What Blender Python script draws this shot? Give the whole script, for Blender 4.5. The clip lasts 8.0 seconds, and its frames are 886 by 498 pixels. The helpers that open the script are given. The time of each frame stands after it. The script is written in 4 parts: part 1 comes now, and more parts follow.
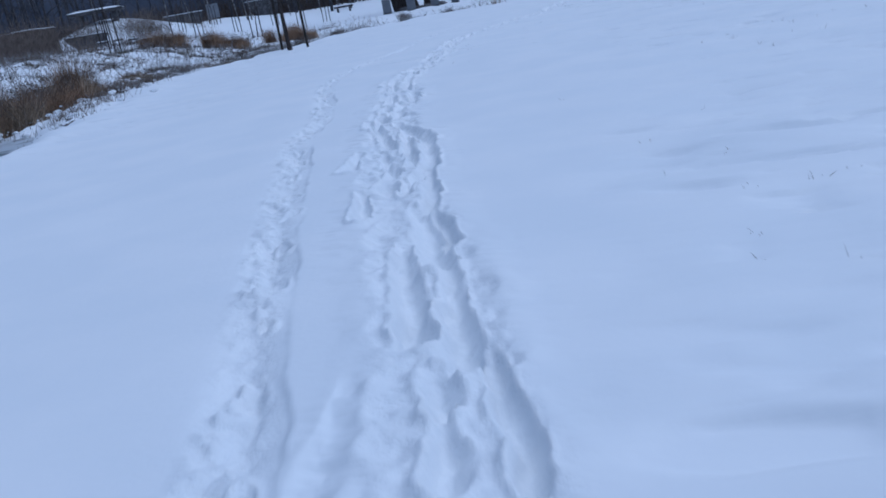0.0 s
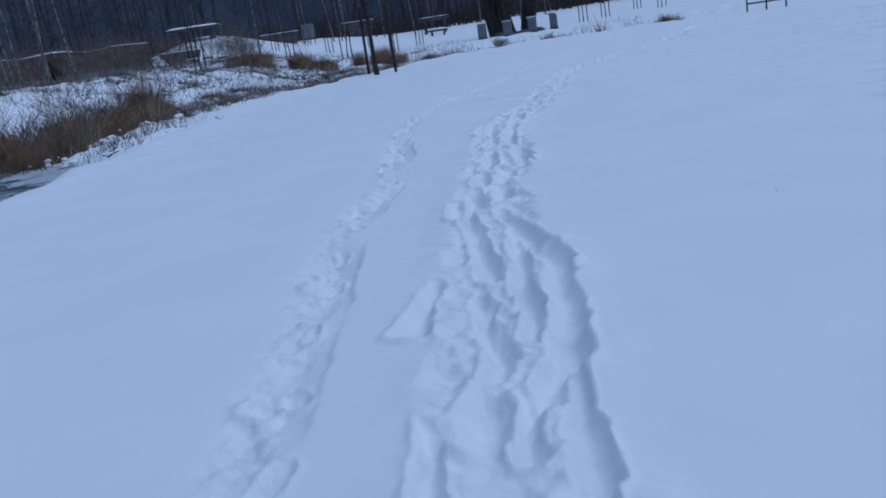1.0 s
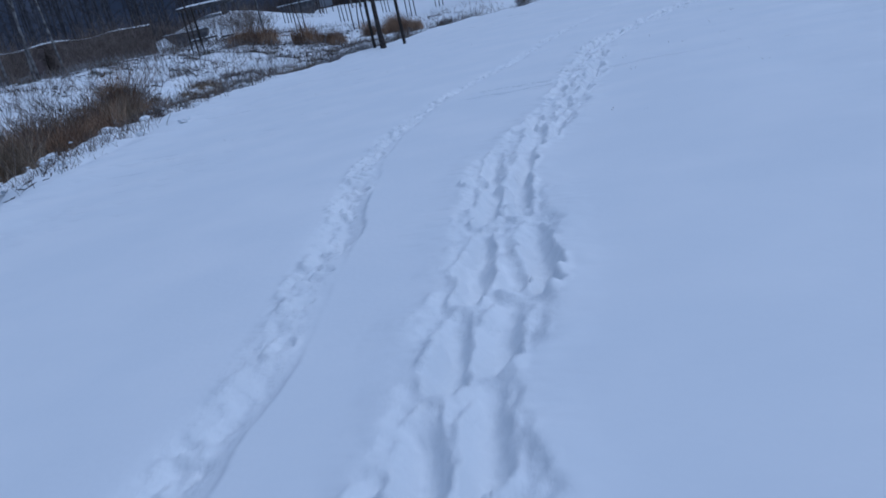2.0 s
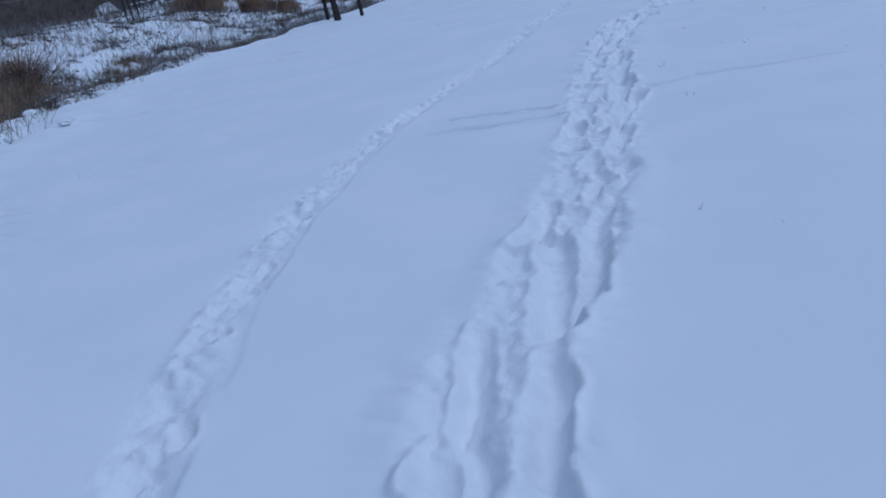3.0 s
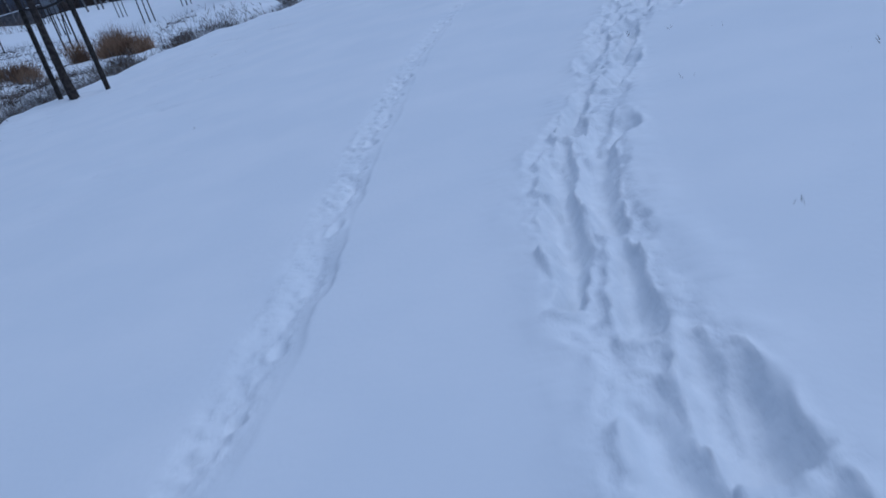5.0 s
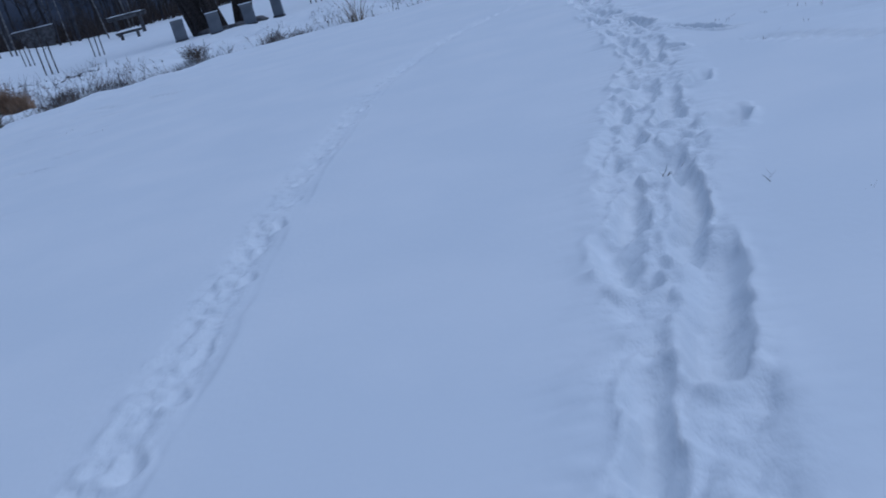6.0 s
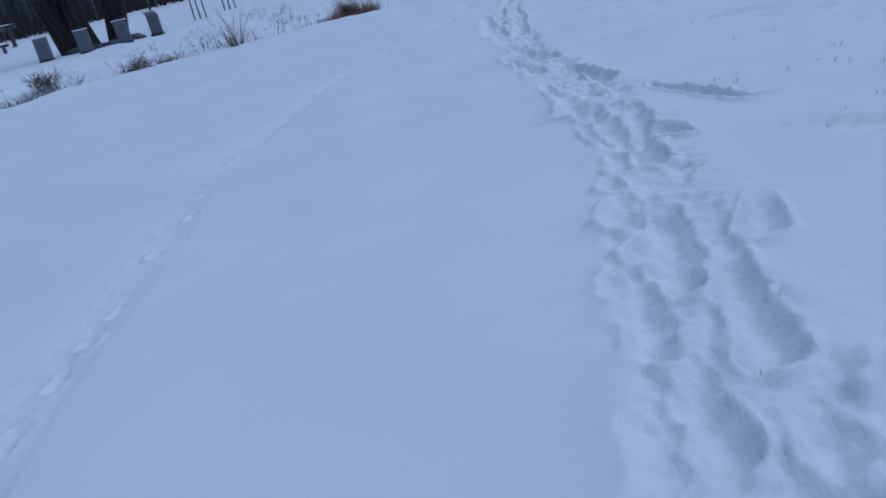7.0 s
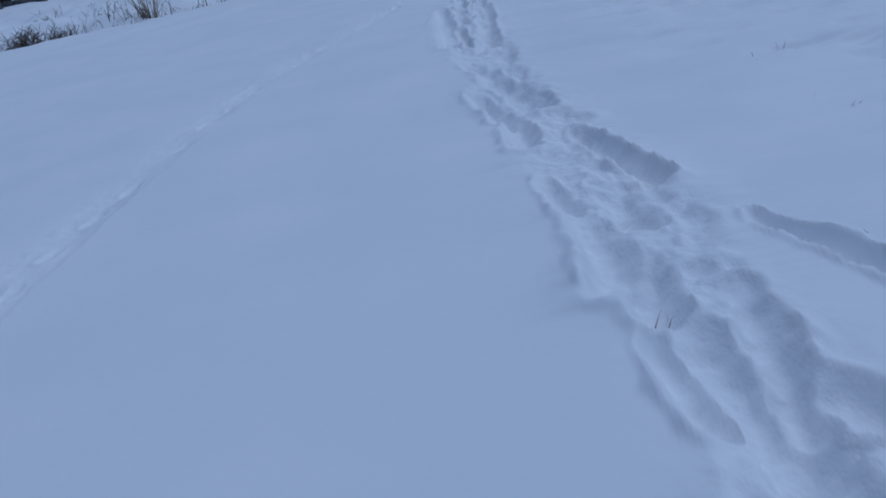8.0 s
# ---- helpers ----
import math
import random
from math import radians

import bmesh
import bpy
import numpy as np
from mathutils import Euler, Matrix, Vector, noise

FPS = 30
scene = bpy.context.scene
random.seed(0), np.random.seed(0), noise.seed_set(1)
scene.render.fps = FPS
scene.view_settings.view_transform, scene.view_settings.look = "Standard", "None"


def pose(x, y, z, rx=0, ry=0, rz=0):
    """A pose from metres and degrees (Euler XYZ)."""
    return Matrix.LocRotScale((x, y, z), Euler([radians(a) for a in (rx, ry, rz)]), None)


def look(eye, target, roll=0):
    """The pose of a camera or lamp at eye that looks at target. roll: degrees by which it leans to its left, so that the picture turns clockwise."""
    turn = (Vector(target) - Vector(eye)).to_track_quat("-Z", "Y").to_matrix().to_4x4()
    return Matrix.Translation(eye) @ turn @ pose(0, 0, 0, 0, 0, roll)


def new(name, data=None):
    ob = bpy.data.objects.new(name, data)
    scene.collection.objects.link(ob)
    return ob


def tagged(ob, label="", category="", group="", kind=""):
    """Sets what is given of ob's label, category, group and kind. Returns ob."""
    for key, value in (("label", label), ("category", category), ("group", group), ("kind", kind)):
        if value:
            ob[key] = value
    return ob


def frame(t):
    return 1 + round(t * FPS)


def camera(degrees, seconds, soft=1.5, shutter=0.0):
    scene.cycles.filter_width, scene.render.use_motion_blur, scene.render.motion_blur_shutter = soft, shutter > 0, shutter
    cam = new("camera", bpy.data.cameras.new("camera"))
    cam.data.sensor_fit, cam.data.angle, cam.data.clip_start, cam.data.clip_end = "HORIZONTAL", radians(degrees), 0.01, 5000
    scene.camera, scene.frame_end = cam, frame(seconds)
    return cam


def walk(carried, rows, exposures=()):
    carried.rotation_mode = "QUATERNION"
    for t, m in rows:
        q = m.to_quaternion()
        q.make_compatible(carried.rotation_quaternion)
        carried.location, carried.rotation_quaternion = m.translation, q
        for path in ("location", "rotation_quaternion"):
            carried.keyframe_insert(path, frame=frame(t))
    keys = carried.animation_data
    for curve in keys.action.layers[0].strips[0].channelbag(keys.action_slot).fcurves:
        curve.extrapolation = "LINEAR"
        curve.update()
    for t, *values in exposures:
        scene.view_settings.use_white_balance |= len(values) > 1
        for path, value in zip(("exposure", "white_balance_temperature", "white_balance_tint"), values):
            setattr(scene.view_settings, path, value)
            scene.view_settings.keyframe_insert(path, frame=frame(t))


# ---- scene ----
cam = camera(56.9, 8.0, soft=1.7, shutter=0.15)
# seconds, stops, kelvin, tint: a cool white balance
EXPOSURES = [(0, -0.32, 4660, 8), (0.5, -0.48, 4615, 8), (1, -0.56, 4580, 8), (2.5, -0.58, 4580, 8), (3.5, -0.56, 4580, 8), (4.5, -0.56, 4580, 8),
             (6, -0.70, 4580, 8), (7, -0.66, 4580, 8), (7.5, -0.74, 4580, 8), (8, -0.86, 4580, 8)]
PATH = [
    (0, (2.671, 0.978, 0.955), (2.257, 2.841, 0.356), -10.3),
    (0.5, (2.36, 2.159, 0.969), (1.911, 4.024, 0.401), -9.3),
    (1, (2.031, 3.392, 0.927), (1.43, 5.229, 0.414), -8.7),
    (1.2, (1.911, 3.876, 0.917), (1.294, 5.708, 0.405), -10.2),
    (2.3, (1.421, 7.13, 1.026), (0.709, 8.885, 0.383), -13.1),
    (2.5, (1.248, 7.706, 1.04), (0.55, 9.453, 0.36), -12.5),
    (3, (0.893, 8.948, 1.037), (0.259, 10.717, 0.354), -12.2),
    (3.5, (0.519, 10.23, 1.0), (-0.03, 12.043, 0.356), -13.3),
    (4, (0.21, 11.503, 0.991), (-0.273, 13.335, 0.35), -15.3),
    (4.5, (0.03, 12.698, 0.962), (-0.268, 14.582, 0.361), -15.7),
    (4.7, (0.019, 13.081, 1.085), (-0.255, 14.913, 0.335), -17.6),
    (5.8, (0.066, 16.148, 0.978), (-0.054, 18.028, 0.306), -13.2),
    (6, (0.096, 16.645, 0.938), (0.035, 18.53, 0.272), -14.4),
    (6.5, (0.195, 17.768, 0.93), (0.228, 19.658, 0.278), -15.6),
    (7, (0.369, 18.878, 0.943), (0.541, 20.747, 0.254), -13.5),
    (7.5, (0.613, 20.022, 0.969), (0.873, 21.863, 0.233), -12.6),
    (8, (0.845, 21.06, 0.998), (1.117, 22.875, 0.205), -11.4),
]
walk(cam, [(t, look(eye, target, roll)) for t, eye, target, roll in PATH],
     exposures=EXPOSURES)

# ---- world and sun: a dull winter afternoon ----
SUN_DIR = Vector((0.40, 0.10, 0.91)).normalized()   # towards the sun, behind cloud
world = bpy.data.worlds.new("sky")
scene.world = world
world.use_nodes = True
wn = world.node_tree
sky = wn.nodes.new("ShaderNodeTexSky")
sky.sky_type = 'NISHITA'
sky.sun_disc = False
sky.sun_elevation = math.asin(SUN_DIR.z)
sky.sun_rotation = math.atan2(SUN_DIR.x, SUN_DIR.y)
sky.air_density, sky.dust_density, sky.ozone_density = 1.0, 4.0, 1.0
wn.links.new(sky.outputs[0], wn.nodes["Background"].inputs[0])
wn.nodes["Background"].inputs[1].default_value = 0.08
sun = new("sun", bpy.data.lights.new("sun", 'SUN'))
sun.data.energy, sun.data.angle, sun.data.color = 1.01, radians(108), (1.0, 0.98, 0.94)
sun.matrix_world = look(SUN_DIR * 50, (0, 0, 0))


# ---- materials ----
def material(name, base, rough=0.8, second=None, scale=5.0, bump=0.0, bump_scale=60.0, metal=0.0, island=0.0, mix_at=(0.4, 0.65)):
    """Two colours mixed by noise at two scales, fine relief, and a shift from piece to piece."""
    m = bpy.data.materials.new(name)
    m.use_nodes = True
    nt = m.node_tree
    b = nt.nodes["Principled BSDF"]
    b.inputs["Roughness"].default_value, b.inputs["Metallic"].default_value = rough, metal
    b.inputs["Specular IOR Level"].default_value = 0.3
    co = nt.nodes.new("ShaderNodeTexCoord")
    n1 = nt.nodes.new("ShaderNodeTexNoise")
    n1.inputs["Scale"].default_value, n1.inputs["Detail"].default_value = scale, 6.0
    nt.links.new(co.outputs["Object"], n1.inputs["Vector"])
    ramp = nt.nodes.new("ShaderNodeValToRGB")
    ramp.color_ramp.elements[0].position, ramp.color_ramp.elements[1].position = mix_at
    ramp.color_ramp.elements[0].color = (*base, 1)
    ramp.color_ramp.elements[1].color = (*(second or [min(1, c * 1.25) for c in base]), 1)
    nt.links.new(n1.outputs["Fac"], ramp.inputs["Fac"])
    colour = ramp.outputs["Color"]
    if island:
        geo = nt.nodes.new("ShaderNodeNewGeometry")
        mr = nt.nodes.new("ShaderNodeMapRange")
        mr.inputs["To Min"].default_value, mr.inputs["To Max"].default_value = 1 - island, 1 + island
        nt.links.new(geo.outputs["Random Per Island"], mr.inputs["Value"])
        hsv = nt.nodes.new("ShaderNodeHueSaturation")
        nt.links.new(mr.outputs["Result"], hsv.inputs["Value"])
        nt.links.new(colour, hsv.inputs["Color"])
        colour = hsv.outputs["Color"]
    nt.links.new(colour, b.inputs["Base Color"])
    if bump:
        n2 = nt.nodes.new("ShaderNodeTexNoise")
        n2.inputs["Scale"].default_value, n2.inputs["Detail"].default_value = bump_scale, 5.0
        nt.links.new(co.outputs["Object"], n2.inputs["Vector"])
        bp = nt.nodes.new("ShaderNodeBump")
        bp.inputs["Strength"].default_value, bp.inputs["Distance"].default_value = bump, 0.02
        nt.links.new(n2.outputs["Fac"], bp.inputs["Height"])
        nt.links.new(bp.outputs["Normal"], b.inputs["Normal"])
    return m


M_SNOW = material("snow", (0.82, 0.84, 0.86), 0.75, (0.86, 0.87, 0.88), 1.3, 0.07, 32.0)
def crumbly(m):
    """Coarser relief where the snow is trodden."""
    nt = m.node_tree
    old = next(n for n in nt.nodes if n.bl_idname == "ShaderNodeBump")
    at = nt.nodes.new("ShaderNodeAttribute")
    at.attribute_name = "trodden"
    co = next(n for n in nt.nodes if n.bl_idname == "ShaderNodeTexCoord")
    nz = nt.nodes.new("ShaderNodeTexNoise")
    nz.inputs["Scale"].default_value, nz.inputs["Detail"].default_value, nz.inputs["Roughness"].default_value = 38.0, 4.0, 0.6
    nt.links.new(co.outputs["Object"], nz.inputs["Vector"])
    mul = nt.nodes.new("ShaderNodeMath")
    mul.operation = 'MULTIPLY'
    nt.links.new(nz.outputs["Fac"], mul.inputs[0])
    nt.links.new(at.outputs["Fac"], mul.inputs[1])
    bp = nt.nodes.new("ShaderNodeBump")
    bp.inputs["Strength"].default_value, bp.inputs["Distance"].default_value = 0.45, 0.02
    nt.links.new(mul.outputs[0], bp.inputs["Height"])
    nt.links.new(old.outputs["Normal"], bp.inputs["Normal"])
    nt.links.new(bp.outputs["Normal"], nt.nodes["Principled BSDF"].inputs["Normal"])


crumbly(M_SNOW)
M_SHRUB = material("brown_shrub", (0.085, 0.068, 0.058), 0.9, (0.21, 0.17, 0.14), 3.0, island=0.35)
# dark bark made paler and cooler, air haze put into the colour
M_HAZY_BARK = material("hazy_bark", (0.035, 0.035, 0.042), 0.95, (0.07, 0.068, 0.075), 2.0, island=0.3)
M_SNOW_CAP = material("snow_cap", (0.82, 0.84, 0.86), 0.8, (0.88, 0.88, 0.89), 8.0, 0.3, 30.0)
M_BARK = material("bark_dark", (0.025, 0.021, 0.02), 0.9, (0.065, 0.052, 0.046), 14.0, 0.5, 40.0, island=0.25)
M_BIRCH = material("bark_birch", (0.06, 0.055, 0.055), 0.8, (0.24, 0.23, 0.22), 5.0, 0.3, 30.0, island=0.25)
M_STAKE = material("stake_wood", (0.022, 0.019, 0.017), 0.85, (0.055, 0.046, 0.04), 20.0, 0.4, 60.0)
M_STRAW = material("dry_grass", (0.20, 0.155, 0.105), 0.9, (0.42, 0.33, 0.235), 3.0, island=0.35)
M_RUST = material("dry_reed", (0.19, 0.12, 0.075), 0.9, (0.40, 0.27, 0.17), 2.0, island=0.35)
M_TWIG = material("twigs", (0.035, 0.028, 0.026), 0.9, (0.085, 0.065, 0.055), 4.0, island=0.3)
M_WEED = material("dark_weed", (0.06, 0.06, 0.045), 0.9, (0.17, 0.15, 0.11), 4.0, island=0.3)
M_STONE = material("grey_painted_metal", (0.16, 0.17, 0.19), 0.6, (0.20, 0.21, 0.23), 2.0, 0.1, 50.0)
M_CONCRETE = material("weathered_concrete", (0.06, 0.06, 0.065), 0.9, (0.12, 0.115, 0.12), 3.0, 0.5, 25.0)
M_BROWNWALL = material("brown_stonework", (0.05, 0.04, 0.04), 0.9, (0.11, 0.088, 0.084), 2.5, 0.6, 12.0)
M_IRON = material("dark_iron", (0.03, 0.03, 0.032), 0.55, (0.055, 0.05, 0.05), 20.0, metal=0.6)
M_WATER = material("slushy_water", (0.05, 0.06, 0.065), 0.35, (0.55, 0.58, 0.61), 1.6, 0.2, 9.0, mix_at=(0.40, 0.52))
# blue haze of the distance is mixed into the woods' dark colour
M_HAZY_FOREST = material("hazy_far_forest", (0.045, 0.054, 0.078), 0.95, (0.08, 0.088, 0.115), 0.12)


# ---- helpers of the scene ----
TABLES = {}


def fbm(x, y, size, octaves=3, seed=0):
    """Smooth value noise of numpy arrays, about -1 to 1, with features of that size in metres."""
    out, amp, tot = np.zeros(np.shape(x)), 1.0, 0.0
    for o in range(octaves):
        if (seed, o) not in TABLES:
            TABLES[seed, o] = np.random.RandomState(seed * 17 + o).rand(256, 256) * 2 - 1
        table = TABLES[seed, o]
        u, v = np.asarray(x) / size + 31.7 * o, np.asarray(y) / size + 17.3 * o
        i, j = np.floor(u).astype(int), np.floor(v).astype(int)
        a, b = u - i, v - j
        a, b = a * a * (3 - 2 * a), b * b * (3 - 2 * b)
        i0, i1, j0, j1 = i % 256, (i + 1) % 256, j % 256, (j + 1) % 256
        out += amp * ((table[i0, j0] * (1 - a) + table[i1, j0] * a) * (1 - b) + (table[i0, j1] * (1 - a) + table[i1, j1] * a) * b)
        tot, amp, size = tot + amp, amp * 0.5, size * 0.5
    return out / tot * 1.5


def step(v, lo, hi):
    u = np.clip((np.asarray(v, float) - lo) / (hi - lo), 0, 1)
    return u * u * (3 - 2 * u)


def spline(pts, q):
    """A smooth curve through (s, value) knots at q."""
    s, v = np.array(pts, float).T
    slope = np.gradient(v, s)
    k = np.clip(np.searchsorted(s, q) - 1, 0, len(s) - 2)
    h = s[k + 1] - s[k]
    u = np.clip((q - s[k]) / h, 0, 1)
    return ((2 * u**3 - 3 * u**2 + 1) * v[k] + (u**3 - 2 * u**2 + u) * h * slope[k]
            + (3 * u**2 - 2 * u**3) * v[k + 1] + (u**3 - u**2) * h * slope[k + 1])


# the edge of the snowy field, where the bank of the brook begins
EDGE = np.array([(-2.2, 1.0), (-3.5, 6.5), (-4.0, 9.2), (-5.4, 13.8), (-7.6, 18.5), (-8.4, 21.5), (-8.3, 25.0), (-7.4, 28.5),
                 (-6.0, 32.2), (-3.5, 34.3), (1.0, 34.8), (5.0, 34.6), (14.0, 38.0), (40.0, 52.0)])


def brook(x, y):
    """Metres past the edge of the field: negative on the field, positive towards and over the brook."""
    x, y = np.asarray(x, float), np.asarray(y, float)
    best, sign = np.full(x.shape, 1e9), np.ones(x.shape)
    for (ax, ay), (bx, by) in zip(EDGE[:-1], EDGE[1:]):
        dx, dy = bx - ax, by - ay
        u = np.clip(((x - ax) * dx + (y - ay) * dy) / (dx * dx + dy * dy), 0, 1)
        d = np.hypot(x - ax - u * dx, y - ay - u * dy)
        near = d < best
        sign = np.where(near, np.sign(dx * (y - ay) - dy * (x - ax)), sign)
        best = np.where(near, d, best)
    return best * sign


def land(x, y):
    """Height of the ground without the tracks."""
    x, y = np.asarray(x, float), np.asarray(y, float)
    s = brook(x, y)
    s = s + 0.35 * fbm(x, y, 1.6, 3, 3) * step(np.abs(s), 8, 0)
    shelf = step(y, 12.3, 14.3) * step(y, 27, 22)          # a lumpy snow ledge above the water
    ledge = shelf * step(s, 0.0, 0.5) * step(s, 2.2, 1.4)
    s = s - 1.3 * shelf * step(s, -0.2, 0.8) * step(s, 8, 3)
    u = -x - 0.35 * (y - 14)          # how far up the rise on the other side
    z = -0.42 * step(s, -0.1, 1.3) + 0.27 * step(s, 2.6, 4.0) + 0.15 * step(s, 4, 20)
    z = z + 1.1 * step(u, 0, 14) * step(s, 3, 9) + 0.02 * np.clip(y - 55, 0, 70) * step(s, 10, 30)
    lumps = fbm(x, y, 0.9, 4, 5)
    z = z + 0.15 * lumps * step(s, 2.0, 3.2) * step(s, 30, 10) + 0.11 * lumps * step(s, 0.1, 0.7) * step(s, 2.6, 1.6)
    z = z + 0.13 * step(y, 13.5, 15.5) * step(s, 0.4, 1.2) * step(s, 3.2, 2.4) - ledge * (0.05 - 0.13 * lumps) + 0.035 * fbm(x, y, 0.45, 3, 30) * step(s, -0.9, -0.1) * step(s, 1.0, 0.2)
    z = z + 0.012 * fbm(x, y, 1.3, 3, 8) * step(s, 0.3, -0.5) + 0.15 * fbm(x, y, 9, 2, 2) * step(s, 12, 40)
    # wind-scoured ripples of the field, lying across the way
    z = z + 0.024 * fbm(x, y * 2.6, 0.7, 3, 9) * step(x - 0.5 * step(y, 18, 12) + 1.1 * step(y, 9, 12) * step(y, 19, 16), 1.9, 2.9) * step(s, 0, -0.6)
    dents = step(fbm(x, y * 1.3, 0.17, 2, 10), 0.45, 0.95) * step(fbm(x, y, 2.2, 1, 16), 0.0, 0.5)
    z = z - 0.025 * dents * (step(x, -1.8, -3.0) + step(x, 2.4, 3.4)) * step(s, 0, -0.3)
    hollows = step(fbm(x * 0.6, y * 1.7, 0.30, 2, 31), 0.40, 0.95) * step(fbm(x, y, 2.6, 2, 32), -0.25, 0.3)
    z = z - 0.036 * hollows * step(x, 2.35, 3.1) * step(s, 0, -0.3)
    z = z - 0.11 * step(s, -5.0, 0.0) * step(y, 9, 18) * step(y, 31, 27.5) * step(s, 6, 2)          # the field falls a little towards the brook
    scars = step(fbm(x * 0.8, y * 1.5, 0.34, 3, 51), 0.38, 0.8) * step(fbm(x, y, 1.9, 2, 52), 0.05, 0.45)
    z = z - 0.045 * scars * (step(x, -2.3, -3.2) * step(y, 14, 18) + step(x, 2.5, 3.2)) * step(s, 0, -0.3)
    z = z + 2.05 * np.exp(-((x + 38 + 0.45 * (y - 68))**2 / 34 + (y - 70)**2 / 130))          # a knoll under the roofed slab
    z = z + 0.04 * step(s, -0.9, -0.25) * step(s, 0.25, -0.2)
    return z


LEFT = [(0.0, 2.62), (2.4, 1.79), (3.8, 1.36), (5.0, 0.97), (6.2, 0.60), (7.4, 0.26), (8.2, 0.14), (9.0, -0.06), (9.9, -0.31), (10.5, -0.52),
        (11.2, -0.74), (11.9, -0.91), (12.6, -1.0), (13.4, -1.06), (14.2, -1.05), (15.2, -0.95), (16.6, -0.87), (18.2, -0.82), (19.6, -0.75),
        (21.0, -0.67), (22.6, -0.48), (24.0, -0.26), (25.6, 0.20), (27.3, 0.86), (29.5, 2.1), (32, 3.0)]
RIGHT = [(0.0, 3.1), (2.4, 2.30), (3.3, 2.10), (4.3, 1.80), (5.2, 1.53), (6.2, 1.34), (7.0, 1.12), (8.0, 0.87), (9.0, 0.72), (10.0, 0.50), (10.8, 0.31),
         (11.6, 0.40), (12.6, 0.38), (13.8, 0.31), (15.0, 0.25), (16.2, 0.17), (17.2, 0.22), (18.0, 0.44), (19.0, 0.68), (20.0, 0.95), (21.0, 1.22),
         (22.0, 1.55), (23.0, 1.74), (24.2, 1.87), (25.6, 2.02), (27.0, 2.28), (28.6, 2.66), (32, 3.7)]


def mesh_object(name, verts, faces, mat, smooth=False):
    me = bpy.data.meshes.new(name)
    me.from_pydata([tuple(v) for v in verts], [], [tuple(f) for f in faces])
    me.materials.append(mat)
    if smooth:
        me.polygons.foreach_set("use_smooth", [True] * len(me.polygons))
    me.update()
    return new(name, me)


def part(name, bm, mat, parent=None, label=""):
    me = bpy.data.meshes.new(name)
    bm.to_mesh(me)
    bm.free()
    me.materials.append(mat)
    ob = new(name, me)
    if parent:
        ob.parent = parent
    return tagged(ob, label)


TROD = []      # how loose and trodden the snow is, point by point


def ground_sheet():
    def geo(a, b, n):
        return a + (b - a) * (np.geomspace(1, 60, n) - 1) / 59
    ys = np.concatenate([geo(2.0, -300, 30)[::-1][:-1], np.arange(2.0, 25.0, 0.0128), np.arange(25.0, 31, 0.035), np.arange(31, 46, 0.13), geo(46, 900, 80)])
    cl, cr = spline(LEFT, ys)[:, None], spline(RIGHT, ys)[:, None]
    def span(lo, hi, n):
        return lo + (hi - lo) * (np.arange(n)[None] / n)
    X = np.concatenate([geo(-14, -700, 55)[::-1][:-1][None] + 0 * cl, span(-14 + 0 * cl, cl - 0.19, 125), span(cl - 0.19, cl + 0.18, 34), span(cl + 0.18, cr - 0.30, 18),
                        span(cr - 0.30, cr + 0.60, 84), span(cr + 0.60, 6 + 0 * cr, 58), geo(6, 700, 45)[None] + 0 * cr], axis=1)
    Y = np.broadcast_to(ys[:, None], X.shape).copy()
    TROD[:] = [np.zeros(X.shape)]
    Z = land(X, Y) + tracks(X, Y)
    xs = X[0]
    nx, ny = len(xs), len(ys)
    co = np.stack([X, Y, Z], -1).reshape(-1, 3)
    q = (np.arange(ny - 1)[:, None] * nx + np.arange(nx - 1)[None]).reshape(-1)
    quads = np.stack([q, q + 1, q + 1 + nx, q + nx], -1)
    me = bpy.data.meshes.new("ground")
    me.vertices.add(len(co))
    me.vertices.foreach_set("co", co.ravel())
    me.loops.add(quads.size)
    me.loops.foreach_set("vertex_index", quads.ravel().astype(np.int32))
    me.polygons.add(len(quads))
    me.polygons.foreach_set("loop_start", np.arange(0, quads.size, 4, dtype=np.int32))
    me.polygons.foreach_set("use_smooth", np.ones(len(quads), bool))
    me.update()
    me.validate()
    loose = me.attributes.new("trodden", 'FLOAT', 'POINT')
    loose.data.foreach_set("value", TROD[0].ravel().astype(np.float32))
    me.materials.append(M_SNOW)
    return tagged(new("ground", me), "white snow cover over a field, trodden by two lines of tracks", "snow field", kind="structure")


def trail_half(y):
    """Half the width of the trodden trail: it spreads where the walkers drew apart."""
    y = np.asarray(y, float)
    return 0.15 + 0.045 * np.exp(-((y - 6.0) / 1.3) ** 2) + 0.05 * np.exp(-((y - 9.3) / 0.9) ** 2) + 0.03 * np.exp(-((y - 20.3) / 0.8) ** 2)


TREADS = []      # dragged footprints: toe x, y, heel x, y, half width, depth


def treads(*rows):
    TREADS.extend(rows)


